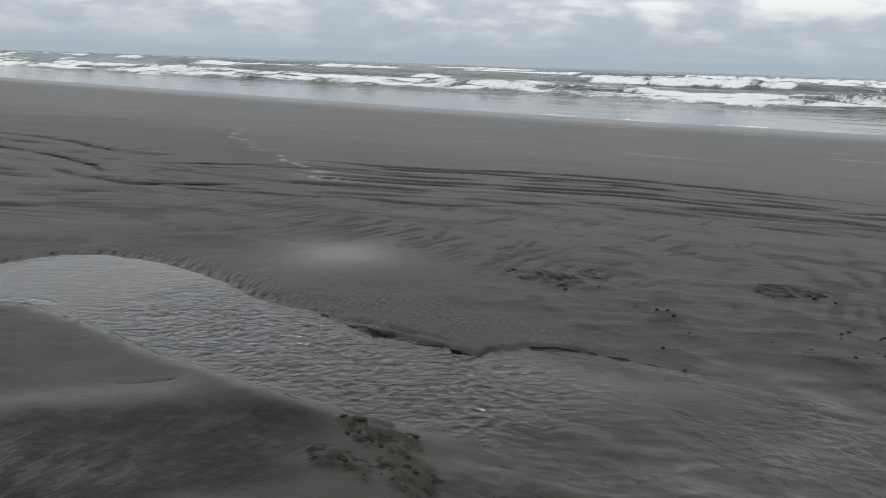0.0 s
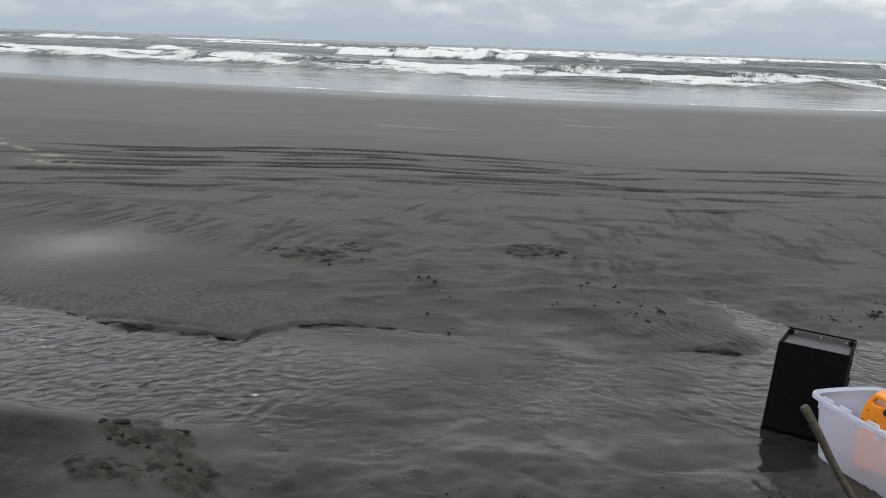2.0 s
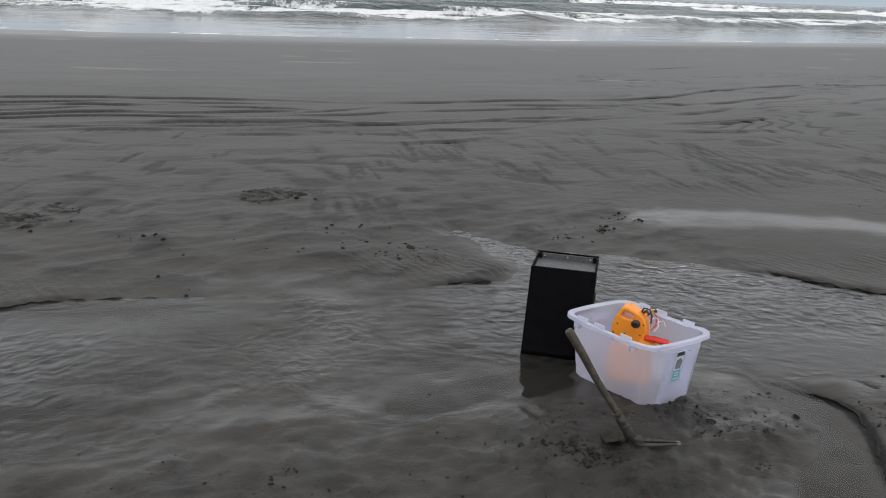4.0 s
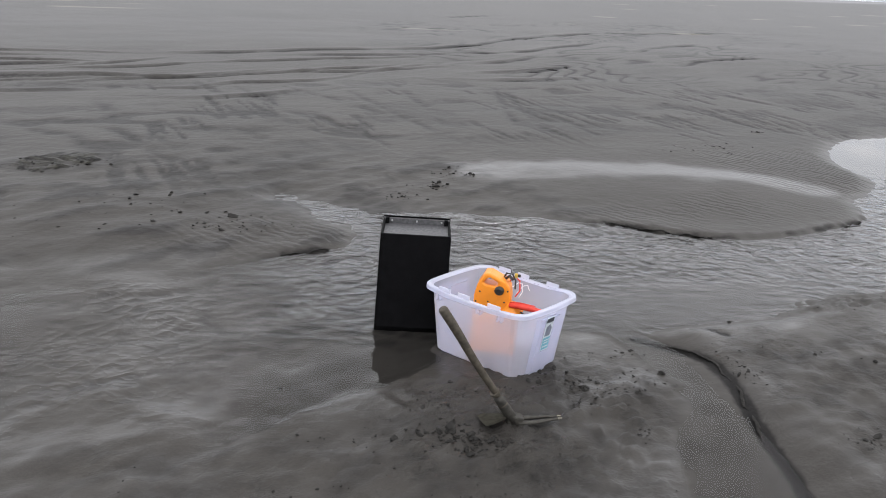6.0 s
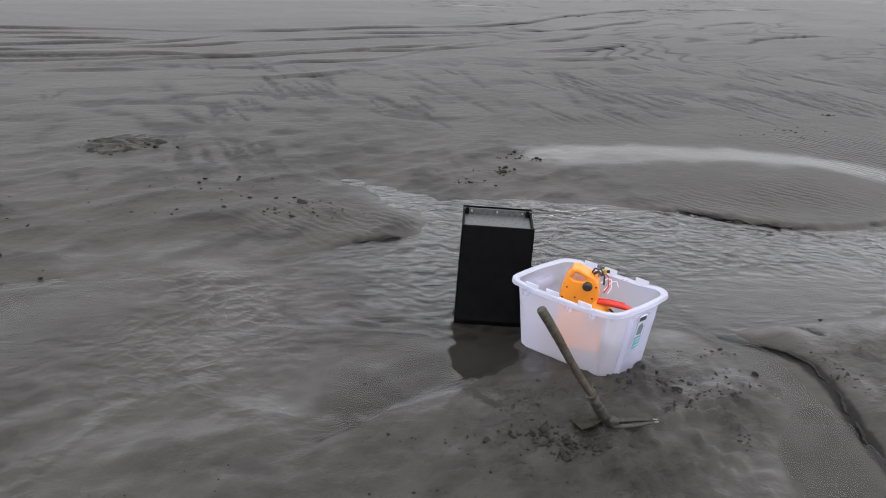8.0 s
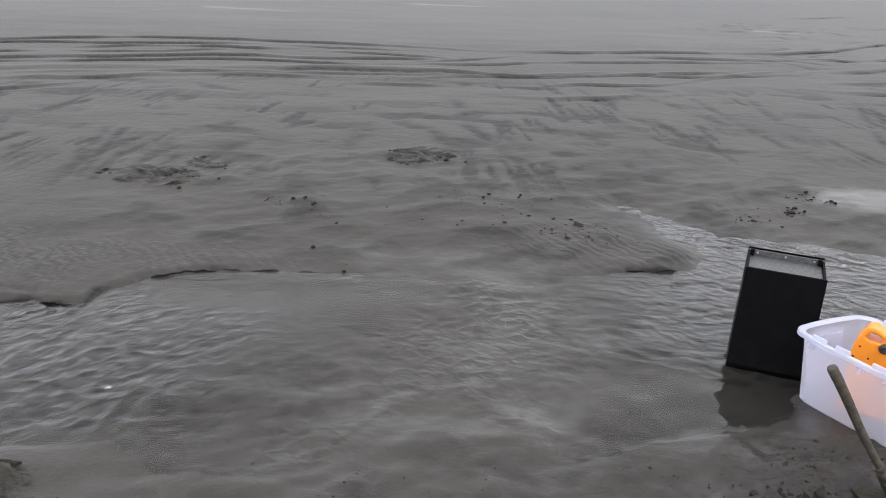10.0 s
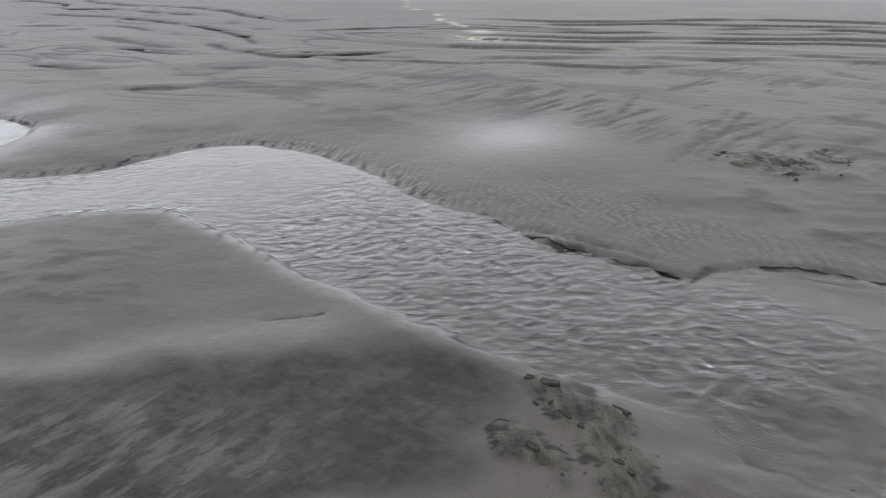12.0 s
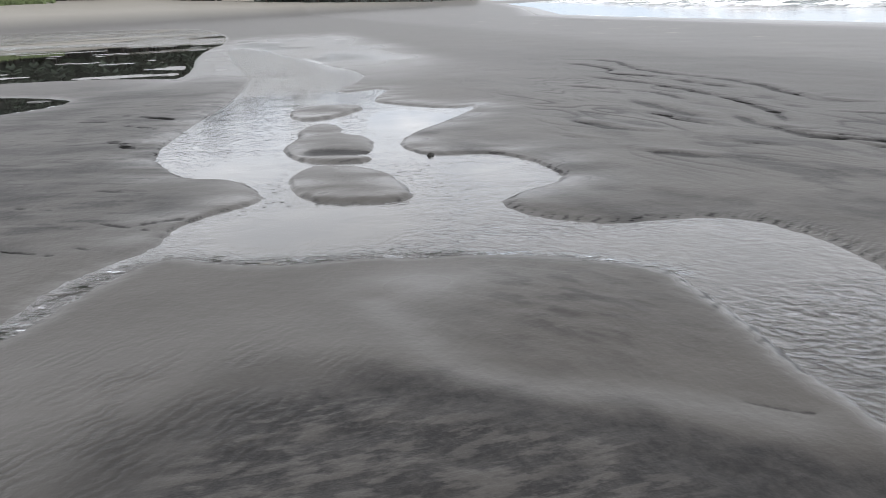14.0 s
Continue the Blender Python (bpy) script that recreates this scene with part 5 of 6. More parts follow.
# ---- the black box standing in the water ----
LEAN = Matrix(((1, 0, 0.02, 0), (0, 1, 0.26, 0), (0, 0, 1, 0), (0, 0, 0, 1)))  # the walls lean back


def black_box():
    w, d, t = 0.285, 0.215, 0.009
    hgt = 0.43
    root = thing("black_box", pose(1.362, 3.678, -0.062, 0, 0, -18.5) @ pose(0, d / 2, 0), "black plastic box without a lid standing upright in shallow water", "box")
    part("front_panel", block(-w / 2, w / 2, -d / 2, -d / 2 + t, 0, hgt, 0.002), BLACK, root)
    part("back_panel", block(-w / 2, w / 2, d / 2 - t, d / 2, 0, hgt, 0.002), GREY_IN, root, "dusty dark grey back panel")
    part("side_panel", block(-w / 2, -w / 2 + t, -d / 2 + t + 0.001, d / 2 - t - 0.001, 0, hgt - 0.004, 0.002), BLACK, root)
    y0, y1 = -d / 2 + t + 0.001, d / 2 - t - 0.001
    side = plate([(y0, 0), (y1, 0), (y1, hgt - 0.004), (y0 + 0.02, hgt - 0.012), (y0, hgt - 0.05)],
                 [(y0 + 0.09, 0.30), (y0 + 0.16, 0.34), (y0 + 0.16, 0.40), (y0 + 0.09, 0.36)], t, 0.0015)
    part("side_panel", side, BLACK, root, "side panel with a hand slot", m=pose(w / 2 - t / 2, 0, 0, 0, 0, 90))
    part("bottom_panel", block(-w / 2 + t, w / 2 - t, y0, y1, 0.002, 0.012), BLACK, root)
    part("inner_panel", block(-w / 2 + t + 0.001, w / 2 - t - 0.001, y0 + 0.001, y1 - 0.001, hgt - 0.028, hgt - 0.020), GREY_IN, root, "wet speckled inner panel")
    for sx in (-1, 1):
        part("corner_strip", block(sx * (w / 2 - t - 0.009) - 0.008, sx * (w / 2 - t - 0.009) + 0.008, d / 2 - t - 0.014, d / 2 - t - 0.0005, 0.02, hgt + 0.004, 0.002), BLACK, root)
    part("top_strip", block(-w / 2, w / 2, d / 2 - 0.001, d / 2 + 0.004, hgt - 0.02, hgt + 0.006, 0.001), BLACK, root)
    part("side_strip", block(w / 2 - 0.001, w / 2 + 0.006, -d / 2, d / 2, 0.255, 0.275, 0.002), BLACK, root)
    for x in (-0.105, 0.0, 0.105):
        bm = bmesh.new()
        bmesh.ops.create_cone(bm, cap_ends=True, segments=10, radius1=0.0045, radius2=0.003, depth=0.004)
        part("screw", bm, STEEL, root, "small steel screw head", m=pose(x, d / 2 - t - 0.003, hgt - 0.010, 90))
    warp(root, LEAN)


# ---- the storage tote ----
def ring(a, b, r, z, bulge=0.0, n=7, dip=0.0):
    """Rounded rectangle 2a by 2b at height z whose short ends bow out and whose long sides dip."""
    pts = []
    for cx, cy, a0 in ((a - r, b - r, 0), (-a + r, b - r, 90), (-a + r, -b + r, 180), (a - r, -b + r, 270)):
        for k in range(n):
            t = radians(a0 + 90 * k / (n - 1))
            pts.append((cx + r * math.cos(t), cy + r * math.sin(t)))
        # points along the next side
        if a0 in (0, 180):
            s = 1 if a0 == 0 else -1
            pts += [(s * (a - r) * (1 - 2 * f), s * b) for f in (0.2, 0.4, 0.6, 0.8)]
        else:
            s = -1 if a0 == 90 else 1
            pts += [(s * a, -s * (b - r) * (1 - 2 * f)) for f in (0.2, 0.4, 0.6, 0.8)]
    out = []
    for x, y in pts:
        bow = bulge * max(0.0, 1 - (y / b) ** 2) * (1 if x > 0 else -1) * (abs(x) / a) ** 6
        low = dip if abs(y) > b - 1e-6 and abs(x) <= (a - r) * 0.65 else 0.0
        out.append((x + bow, y, z - low))
    return out


def loft(rings, close_first=True, close_last=False):
    bm = bmesh.new()
    rows = [[bm.verts.new(p) for p in r] for r in rings]
    n = len(rows[0])
    for a, b in zip(rows, rows[1:]):
        for k in range(n):
            bm.faces.new((a[k], a[(k + 1) % n], b[(k + 1) % n], b[k]))
    if close_first:
        bm.faces.new(rows[0][::-1])
    if close_last:
        bm.faces.new(rows[-1])
    return bm


TOTE = pose(1.626, 3.398, 0.006, 0, 0, -60)
SKEW = pose(0, 0, 0, 0, 0, 40.7) @ Matrix.Diagonal((1.065, 0.91, 1, 1)) @ pose(0, 0, 0, 0, 0, -40.7)  # the walls have sagged out of square
TH = 0.275


def tote():
    root = thing("storage_tote", TOTE, "cloudy clear plastic storage tote without a lid on wet sand", "storage box")
    t = 0.003
    body = loft([ring(0.176, 0.122, 0.036, 0.0), ring(0.185, 0.131, 0.040, 0.010), ring(0.198, 0.158, 0.044, TH - 0.03, 0.010), ring(0.199, 0.160, 0.044, TH - 0.006, 0.012, dip=0.007),
                 ring(0.1965, 0.1575, 0.042, TH - 0.006, 0.012, dip=0.007), ring(0.1955, 0.1555, 0.042, TH - 0.03, 0.010), ring(0.1825, 0.1285, 0.038, 0.012), ring(0.174, 0.120, 0.034, t)], True, True)
    part("body", body, CLOUDY, root, smooth_faces=False)
    # flat flange, a short turned-down lip and a small bead at its edge
    prof = ((0.197, 0.158, -0.005), (0.203, 0.165, 0.002), (0.2125, 0.1755, 0.002), (0.215, 0.1785, -0.001), (0.2158, 0.1793, -0.015),
            (0.2135, 0.177, -0.015), (0.2122, 0.1752, -0.004), (0.204, 0.166, -0.002), (0.199, 0.160, -0.008), (0.197, 0.158, -0.005))
    rim = loft([ring(a, b, 0.043 + 0.35 * (a - 0.197), TH + z, 0.012 + 0.25 * (a - 0.197), dip=0.007) for a, b, z in prof], False)
    bmesh.ops.remove_doubles(rim, verts=rim.verts[:], dist=0.0002)
    part("rim", rim, RIM, root, smooth_faces=False)
    for sy in (-1, 1):
        for x in (-0.115, -0.03, 0.10):
            y = sy * 0.170
            part("latch_tab", block(x - 0.026, x + 0.026, y - 0.004, y + 0.004, TH - 0.006, TH + 0.012, 0.003, 2), RIM, root)
        for x in (-0.15, -0.135, 0.03, 0.045, 0.12, 0.135):
            part("rib", block(x - 0.0015, x + 0.0015, min(sy * 0.158, sy * 0.178), max(sy * 0.158, sy * 0.178), TH - 0.045, TH - 0.008), CLOUDY, root)
    # stepped panels on both ends
    for sx in (-1, 1):
        pan = bmesh.new()
        lo, hi = 0.187, 0.209
        prof = [(-0.075, 0), (-0.066, 0.013), (0.02, 0.013), (0.03, 0.004), (0.085, 0.004), (0.093, 0)]
        rows = []
        for z, x0 in ((0.004, lo), (TH - 0.075, hi + 0.002), (TH - 0.035, hi + 0.004)):
            rows.append([pan.verts.new((sx * (x0 + dx), y, z)) for y, dx in prof])
        for a, b in zip(rows, rows[1:]):
            for k in range(len(prof) - 1):
                pan.faces.new((a[k], a[k + 1], b[k + 1], b[k]))
        bmesh.ops.solidify(pan, geom=pan.faces[:], thickness=0.002)
        part("end_panel", pan, CLOUDY, root)
    part("grip", block(0.20, 0.2225, -0.05, 0.05, TH - 0.05, TH - 0.046), CLOUDY, root)
    part("inner_handle", plate([(-0.05, TH - 0.10), (0.05, TH - 0.10), (0.045, TH - 0.035), (-0.045, TH - 0.035)], None, 0.004, 0.001), CLOUDY, root, m=pose(-0.190, 0, 0, 0, 0, 90))
    # sticker: bars for writing that cannot be read
    lab = part("sticker", block(0, 0.001, -0.021, 0.021, 0.0, 0.115), LABEL_W, root, "white and blue product sticker", m=pose(0.2155, -0.022, 0.106, 0, 7.0, 0) @ Matrix.Diagonal((1, 1.05, 1.2, 1)))
    part("dark_bar", block(0.0012, 0.0018, -0.019, 0.019, 0.098, 0.112), LABEL_D, lab)
    part("blue_panel", block(0.0012, 0.0018, -0.019, 0.019, 0.004, 0.045), LABEL_B, lab)
    part("grey_picture", plate([(-0.016, 0.052), (0.012, 0.05), (0.017, 0.075), (0.004, 0.09), (-0.013, 0.083)], None, 0.0006), LABEL_G, lab, m=pose(0.0015, 0, 0, 0, 0, 90))
    for z, w in ((0.036, 0.028), (0.027, 0.022), (0.014, 0.03)):
        part("text_bar", block(0.0019, 0.0023, -w / 2, w / 2, z - 0.002, z + 0.002), LABEL_W, lab)
    warp(root, SKEW)


def orange_tool():
    root = thing("orange_power_tool", pose(1.628, 3.440, 0.008, -4, 0, -30) @ Matrix.Diagonal((0.95, 0.95, 0.90, 1)), "orange plastic tool housing with a handle, standing in the tote", "tool")
    out = [(-0.085, 0.0), (-0.088, 0.25), (-0.078, 0.30), (-0.052, 0.350), (-0.030, 0.353), (0.035, 0.322), (0.052, 0.300), (0.060, 0.255), (0.060, 0.215), (0.088, 0.195), (0.092, 0.0)]
    hole = [(-0.055, 0.312), (-0.040, 0.332), (-0.030, 0.333), (0.004, 0.316), (0.000, 0.300), (-0.045, 0.302)]
    part("housing", plate(out, hole, 0.085, 0.012), ORANGE, root, smooth_faces=False)
    bm = bmesh.new()
    bmesh.ops.create_cone(bm, cap_ends=True, segments=20, radius1=0.044, radius2=0.034, depth=0.10)
    bmesh.ops.bevel(bm, geom=[e for e in bm.edges if e.calc_face_angle(0) > 0.5], offset=0.008, segments=3, affect="EDGES")
    part("motor_cover", bm, ORANGE, root, smooth_faces=True, m=pose(0.065, -0.035, 0.185, 0, 25, 0))
    knob = tube([(0.012, -0.043, 0.285), (0.012, -0.052, 0.285), (0.012, -0.060, 0.284)], [0.019, 0.019, 0.013], 16)
    part("knob", knob, RUBBER, root, "round dark brown knob")
    # black discs stand in for the shade inside the screw holes
    for x, z in ((-0.065, 0.270), (-0.078, 0.225), (0.045, 0.285), (0.035, 0.235), (-0.03, 0.23)):
        part("screw_hole_disc", tube([(x, -0.0415, z), (x, -0.0445, z)], [0.004, 0.0035], 10), RUBBER, root)
    hose = part("red_nozzle", tube([(0.060, -0.055, 0.232), (0.095, -0.066, 0.238), (0.135, -0.070, 0.236), (0.185, -0.068, 0.226)], [0.013, 0.016, 0.016, 0.012], 14, 0.8), RED, root, "red rubber nozzle")
    part("nozzle_seam", tube([(0.060, -0.055, 0.2455), (0.10, -0.067, 0.2525), (0.16, -0.0695, 0.247)], 0.0022, 6), RED, hose)
    part("strap", tube([(0.09, -0.05, 0.215), (0.12, -0.06, 0.20), (0.135, -0.055, 0.175), (0.115, -0.05, 0.155)], 0.006, 8, 0.4), RUBBER, root)
    part("wire", tube([(0.02, 0.01, 0.325), (0.03, 0.0, 0.350), (0.055, -0.01, 0.352), (0.070, -0.02, 0.330), (0.072, -0.03, 0.295)], 0.0035, 7), RUBBER, root)
    part("wire", tube([(0.045, 0.02, 0.31), (0.062, 0.012, 0.338), (0.085, 0.005, 0.322), (0.09, -0.01, 0.285), (0.075, -0.03, 0.262)], 0.003, 7), RED, root, "thin red wire")
    part("wire", tube([(0.03, 0.0, 0.328), (0.045, -0.015, 0.345), (0.06, -0.03, 0.335)], 0.006, 8), RUBBER, root)
    part("connector", block(0.062, 0.076, -0.006, 0.006, 0.335, 0.354, 0.002), BRASS, root, "brass connector")
    part("connector", block(0.076, 0.088, -0.02, -0.010, 0.345, 0.356, 0.002), RUBBER, root)
    part("wire", tube([(0.06, -0.02, 0.300), (0.082, -0.02, 0.322), (0.098, -0.015, 0.318), (0.102, -0.02, 0.285), (0.090, -0.03, 0.262)], 0.0017, 7), WHITE, root, "thin white wire")
    part("wire", tube([(0.075, 0.0, 0.262), (0.10, 0.008, 0.300), (0.118, 0.004, 0.308), (0.128, 0.0, 0.285)], 0.0016, 7), WHITE, root, "thin white wire")


# ---- the hand hoe ----
def hoe():
    top, head = Vector((1.224, 2.937, 0.447)), Vector((1.484, 2.902, 0.040))
    root = thing("hand_hoe", Matrix.Translation(head), "short wooden hand hoe with a muddy iron head dug into sand", "hoe")
    v = top - head
    pts = [v * f + Vector((0, 0, 0.004 * math.sin(f * 9))) for f in (0.16, 0.3, 0.45, 0.6, 0.75, 0.9, 0.985, 1.0)]
    part("handle", tube(pts, [0.0110, 0.0115, 0.0120, 0.0128, 0.0138, 0.0148, 0.0150, 0.012], 14), WOOD, root, smooth_faces=True)
    part("socket", tube([v * 0.0, v * 0.10, v * 0.2, v * 0.24], [0.019, 0.0185, 0.017, 0.0155], 14), IRON, root, smooth_faces=True)
    for f in (0.16, 0.265):
        part("wire_ring", tube([v * f, v * (f + 0.012)], [0.0178, 0.0178], 14), WOOD, root, "thin worn ring")
    part("head_block", block(-0.026, 0.026, -0.018, 0.018, -0.024, 0.026, 0.006, 2), IRON, root, m=pose(0, 0, 0, 0, 15, -14))
    blade = bmesh.new()
    prof = ((-0.020, 0.016), (-0.045, 0.035), (-0.075, 0.052), (-0.108, 0.056))
    rows = []
    for i, (x, w) in enumerate(prof):
        z = 0.018 - 0.012 * (i / 3) ** 1.3
        rows.append([blade.verts.new((x, y, z + 0.004 * abs(y) / w)) for y in (-w, -w * 0.5, 0, w * 0.5, w)])
    for a, b in zip(rows, rows[1:]):
        for k in range(4):
            blade.faces.new((a[k], a[k + 1], b[k + 1], b[k]))
    bmesh.ops.solidify(blade, geom=blade.faces[:], thickness=0.004)
    part("blade", blade, BLADE, root, "flat muddy hoe blade", m=pose(0, 0, 0, -14, 0, -6))
    for s in (-1, 1):
        pr = part("prong", tube([(0.010, s * 0.013, 0.0), (0.05, s * 0.016, 0.004), (0.10, s * 0.012, 0.010), (0.150, s * 0.006, 0.016)], [0.0115, 0.0095, 0.0065, 0.0035], 8, 0.8), IRON, root, smooth_faces=True, m=pose(0, 0, 0, 0, 0, -14))
        part("tip", tube([(0.143, s * 0.0075, 0.0155), (0.156, s * 0.006, 0.017)], [0.0045, 0.0025], 8), TIP, pr, "bright worn prong tip")


black_box()
tote()
orange_tool()
hoe()


# ---- clods of damp sand ----
def clod_pile(label, spots, size, seed, flat=0.6, mat=None, more=2.4):
    """Loose crumbs scattered round the given spots: x, y, reach along x, reach along y, count."""
    rnd = random.Random(seed)
    bm = bmesh.new()
    rows = []
    for x, y, rx, ry, n in spots:
        for _ in range(int(n * more)):
            rows.append((x + rnd.gauss(0, rx), y + rnd.gauss(0, ry), size * rnd.lognormvariate(-0.45, 0.6)))
    zs = heights([r[0] for r in rows], [r[1] for r in rows])
    for (x, y, s), z in zip(rows, zs):
        clod_mesh(bm, (x, y, z + s * 0.05), s * 0.5, rnd, flat)
    ob = part("sand_crumbs", bm, mat or CLOD)
    tagged(ob, label, "sand clods", kind="stuff")


clod_pile("dark crumbled sand clods on a low heap", [(-1.62, 5.5, 0.12, 0.07, 12), (-1.45, 5.5, 0.03, 0.03, 9), (-1.38, 5.76, 0.03, 0.03, 7), (-1.56, 5.62, 0.03, 0.02, 6), (-1.53, 5.34, 0.03, 0.03, 4)], 0.017, 1, 0.35, None, 1.6)
clod_pile("dark crumbled sand clods in a flat patch", [(-0.15, 6.2, 0.13, 0.05, 22), (-0.3, 6.2, 0.05, 0.04, 12)], 0.015, 2, 0.35, None, 1.6)
clod_pile("row of small dark sand clods by the channel", [(1.85, 5.40, 0.07, 0.05, 14), (2.05, 5.55, 0.07, 0.05, 14), (2.28, 5.82, 0.06, 0.05, 12), (2.40, 5.76, 0.03, 0.03, 5)], 0.013, 3)
clod_pile("muddy crumbs dug up round the hoe", [(1.29, 2.86, 0.04, 0.035, 70), (1.36, 2.81, 0.05, 0.02, 40), (1.25, 2.93, 0.05, 0.03, 24), (1.2, 2.9, 0.05, 0.03, 10), (1.24, 3.08, 0.05, 0.03, 12), (1.40, 3.14, 0.10, 0.03, 14), (1.6, 3.12, 0.06, 0.02, 14)], 0.011, 4, 0.45)
clod_pile("dark crumbs strewn over wet sand", [(1.98, 3.05, 0.09, 0.04, 70), (1.82, 3.10, 0.05, 0.05, 34), (1.74, 3.2, 0.04, 0.03, 18), (2.12, 3.15, 0.05, 0.03, 12), (1.95, 3.3, 0.08, 0.02, 12), (1.75, 2.98, 0.06, 0.04, 14), (2.12, 3.3, 0.06, 0.03, 18), (1.9, 2.8, 0.06, 0.05, 10)], 0.010, 5, 0.35, None, 1.4)
clod_pile("crumbs on the trampled near sand", [(0.75, 2.6, 0.3, 0.12, 60), (0.2, 2.75, 0.35, 0.12, 45), (1.0, 2.95, 0.2, 0.1, 24), (0.55, 2.35, 0.2, 0.06, 40), (1.3, 2.4, 0.3, 0.12, 24)], 0.007, 6)
clod_pile("olive grey crumbs on the dug patch", [(-1.25, 2.72, 0.12, 0.06, 14), (-0.95, 2.62, 0.08, 0.06, 14), (-0.8, 2.5, 0.08, 0.06, 8), (-1.1, 2.45, 0.1, 0.04, 8)], 0.009, 7, 0.4)
clod_pile("small crumbs beyond the stream", [(0.4, 5.3, 0.25, 0.15, 16), (0.75, 5.0, 0.2, 0.08, 26), (-0.8, 5.2, 0.1, 0.06, 12), (-0.2, 5.1, 0.3, 0.2, 8), (4.6, 6.33, 0.25, 0.06, 16), (4.8, 6.12, 0.06, 0.03, 5), (5.66, 6.86, 0.06, 0.02, 10)], 0.016, 8, 0.35)
clod_pile("dark lumps along the gully bank", [(3.45, 3.48, 0.16, 0.05, 40), (2.47, 3.0, 0.02, 0.1, 24), (2.8, 3.0, 0.3, 0.15, 10), (2.62, 2.52, 0.07, 0.03, 20)], 0.008, 9, 0.35)


def single_clods():
    rnd = random.Random(12)
    bm = bmesh.new()
    clod_mesh(bm, (0, 0, 0), 0.016, rnd, 0.55)
    first = tagged(part("sand_clod", bm, CLOD), "lone dark lump of damp sand on the beach", "sand clod", "lone clods")
    spots = [(-0.79, 5.22), (-0.55, 4.59), (0.28, 5.43), (0.50, 5.53), (0.49, 5.47), (-0.36, 4.37), (2.43, 5.74), (2.32, 5.93), (-1.29, 5.47), (-1.47, 5.30), (0.80, 3.35), (3.05, 2.95), (2.75, 3.45), (-8.55, 2.34), (2.2, 3.13)]
    zs = heights([p[0] for p in spots], [p[1] for p in spots])
    for i, ((x, y), z) in enumerate(zip(spots, zs)):
        m = Matrix.Translation((x, y, z + 0.003)) @ Euler((0, 0, rnd.uniform(0, 6.28))).to_matrix().to_4x4()
        k = rnd.uniform(0.8, 1.25) * (4.0 if x < -5 else 0.5 if x == 0.80 else 1.0)
        ob = first if i == 0 else copy_thing(first, m)
        if i == 0:
            first.matrix_basis = m
        ob.scale = (k, k, k * 0.9)


single_clods()


def crust_slabs():
    """Flat broken plates of crusted sand on the dug patch."""
    rnd = random.Random(5)
    root = thing("sand_crust", pose(-1.15, 2.65, ground_z(-1.15, 2.65)), "broken olive grey sand crust lying on dark sand", "sand crust")
    rows = [(-1.35, 2.795, 0.075, 0.04), (-1.41, 2.775, 0.03, 0.02), (-1.2, 2.69, 0.045, 0.02), (-1.13, 2.675, 0.025, 0.016), (-1.09, 2.83, 0.04, 0.018), (-1.05, 2.81, 0.022, 0.014),
            (-1.18, 2.49, 0.04, 0.022), (-0.95, 2.60, 0.035, 0.02), (-0.90, 2.585, 0.025, 0.018), (-1.32, 2.69, 0.022, 0.014)]
    for x, y, a, b in rows:
        bm = bmesh.new()
        n = 8
        a, b = a * 0.72, b * 0.6
        ang = rnd.uniform(0, 3)
        base = [(a * rnd.uniform(0.5, 1.15) * math.cos(2 * math.pi * k / n), b * rnd.uniform(0.5, 1.25) * math.sin(2 * math.pi * k / n)) for k in range(n)]
        low = [bm.verts.new((p, q, -0.006)) for p, q in base]
        up = [bm.verts.new((p * 0.94, q * 0.94, 0.002 + rnd.uniform(-0.002, 0.002))) for p, q in base]
        bm.faces.new(low[::-1])
        bm.faces.new(up)
        for k in range(n):
            bm.faces.new((low[k], low[(k + 1) % n], up[(k + 1) % n], up[k]))
        z = ground_z(x, y)
        o = root.matrix_basis.translation
        part("slab", bm, CRUST, root, m=pose(x - o.x, y - o.y, z - o.z + 0.004, rnd.uniform(-9, 9), rnd.uniform(-9, 9), math.degrees(ang) * 0.2 - 15))


crust_slabs()


# ---- the wooded end of the beach ----
def far_line(s):
    yaw, dist = radians(112 - 36 * s), 290 + 370 * (0.78 * s) ** 2.6
    return -math.sin(yaw) * dist, math.cos(yaw) * dist, yaw


def conifer_meshes(seed):
    rnd = random.Random(seed)
    tr = tube([(0, 0, -0.5), (0.1, 0, 5), (0, 0.1, 11), (0, 0, 18)], [0.38, 0.3, 0.18, 0.03], 8)
    cr = bmesh.new()
    for layer in range(26):
        f = layer / 25
        z = 3.0 + 15.5 * f
        reach = (3.6 * (1 - f) + 0.35) * rnd.uniform(0.75, 1.15)
        n = 12 if f < 0.6 else 8
        for k in range(n):
            a = 2 * math.pi * (k + rnd.random()) / n
            r = reach * rnd.uniform(0.6, 1.15)
            c, s = math.cos(a), math.sin(a)
            w = 0.17 * r + 0.12
            drop = 0.28 * r + rnd.uniform(-0.2, 0.3)
            p = [(0, 0, z + 0.5), (c * r * 0.55 - s * w, s * r * 0.55 + c * w, z - drop * 0.35), (c * r, s * r, z - drop), (c * r * 0.55 + s * w, s * r * 0.55 - c * w, z - drop * 0.35), (c * r * 0.5, s * r * 0.5, z - drop - 0.55)]
            v = [cr.verts.new(q) for q in p]
            for t in ((0, 1, 2), (0, 2, 3), (1, 4, 2), (2, 4, 3), (0, 4, 1), (0, 3, 4)):
                cr.faces.new([v[i] for i in t])
    return tr, cr


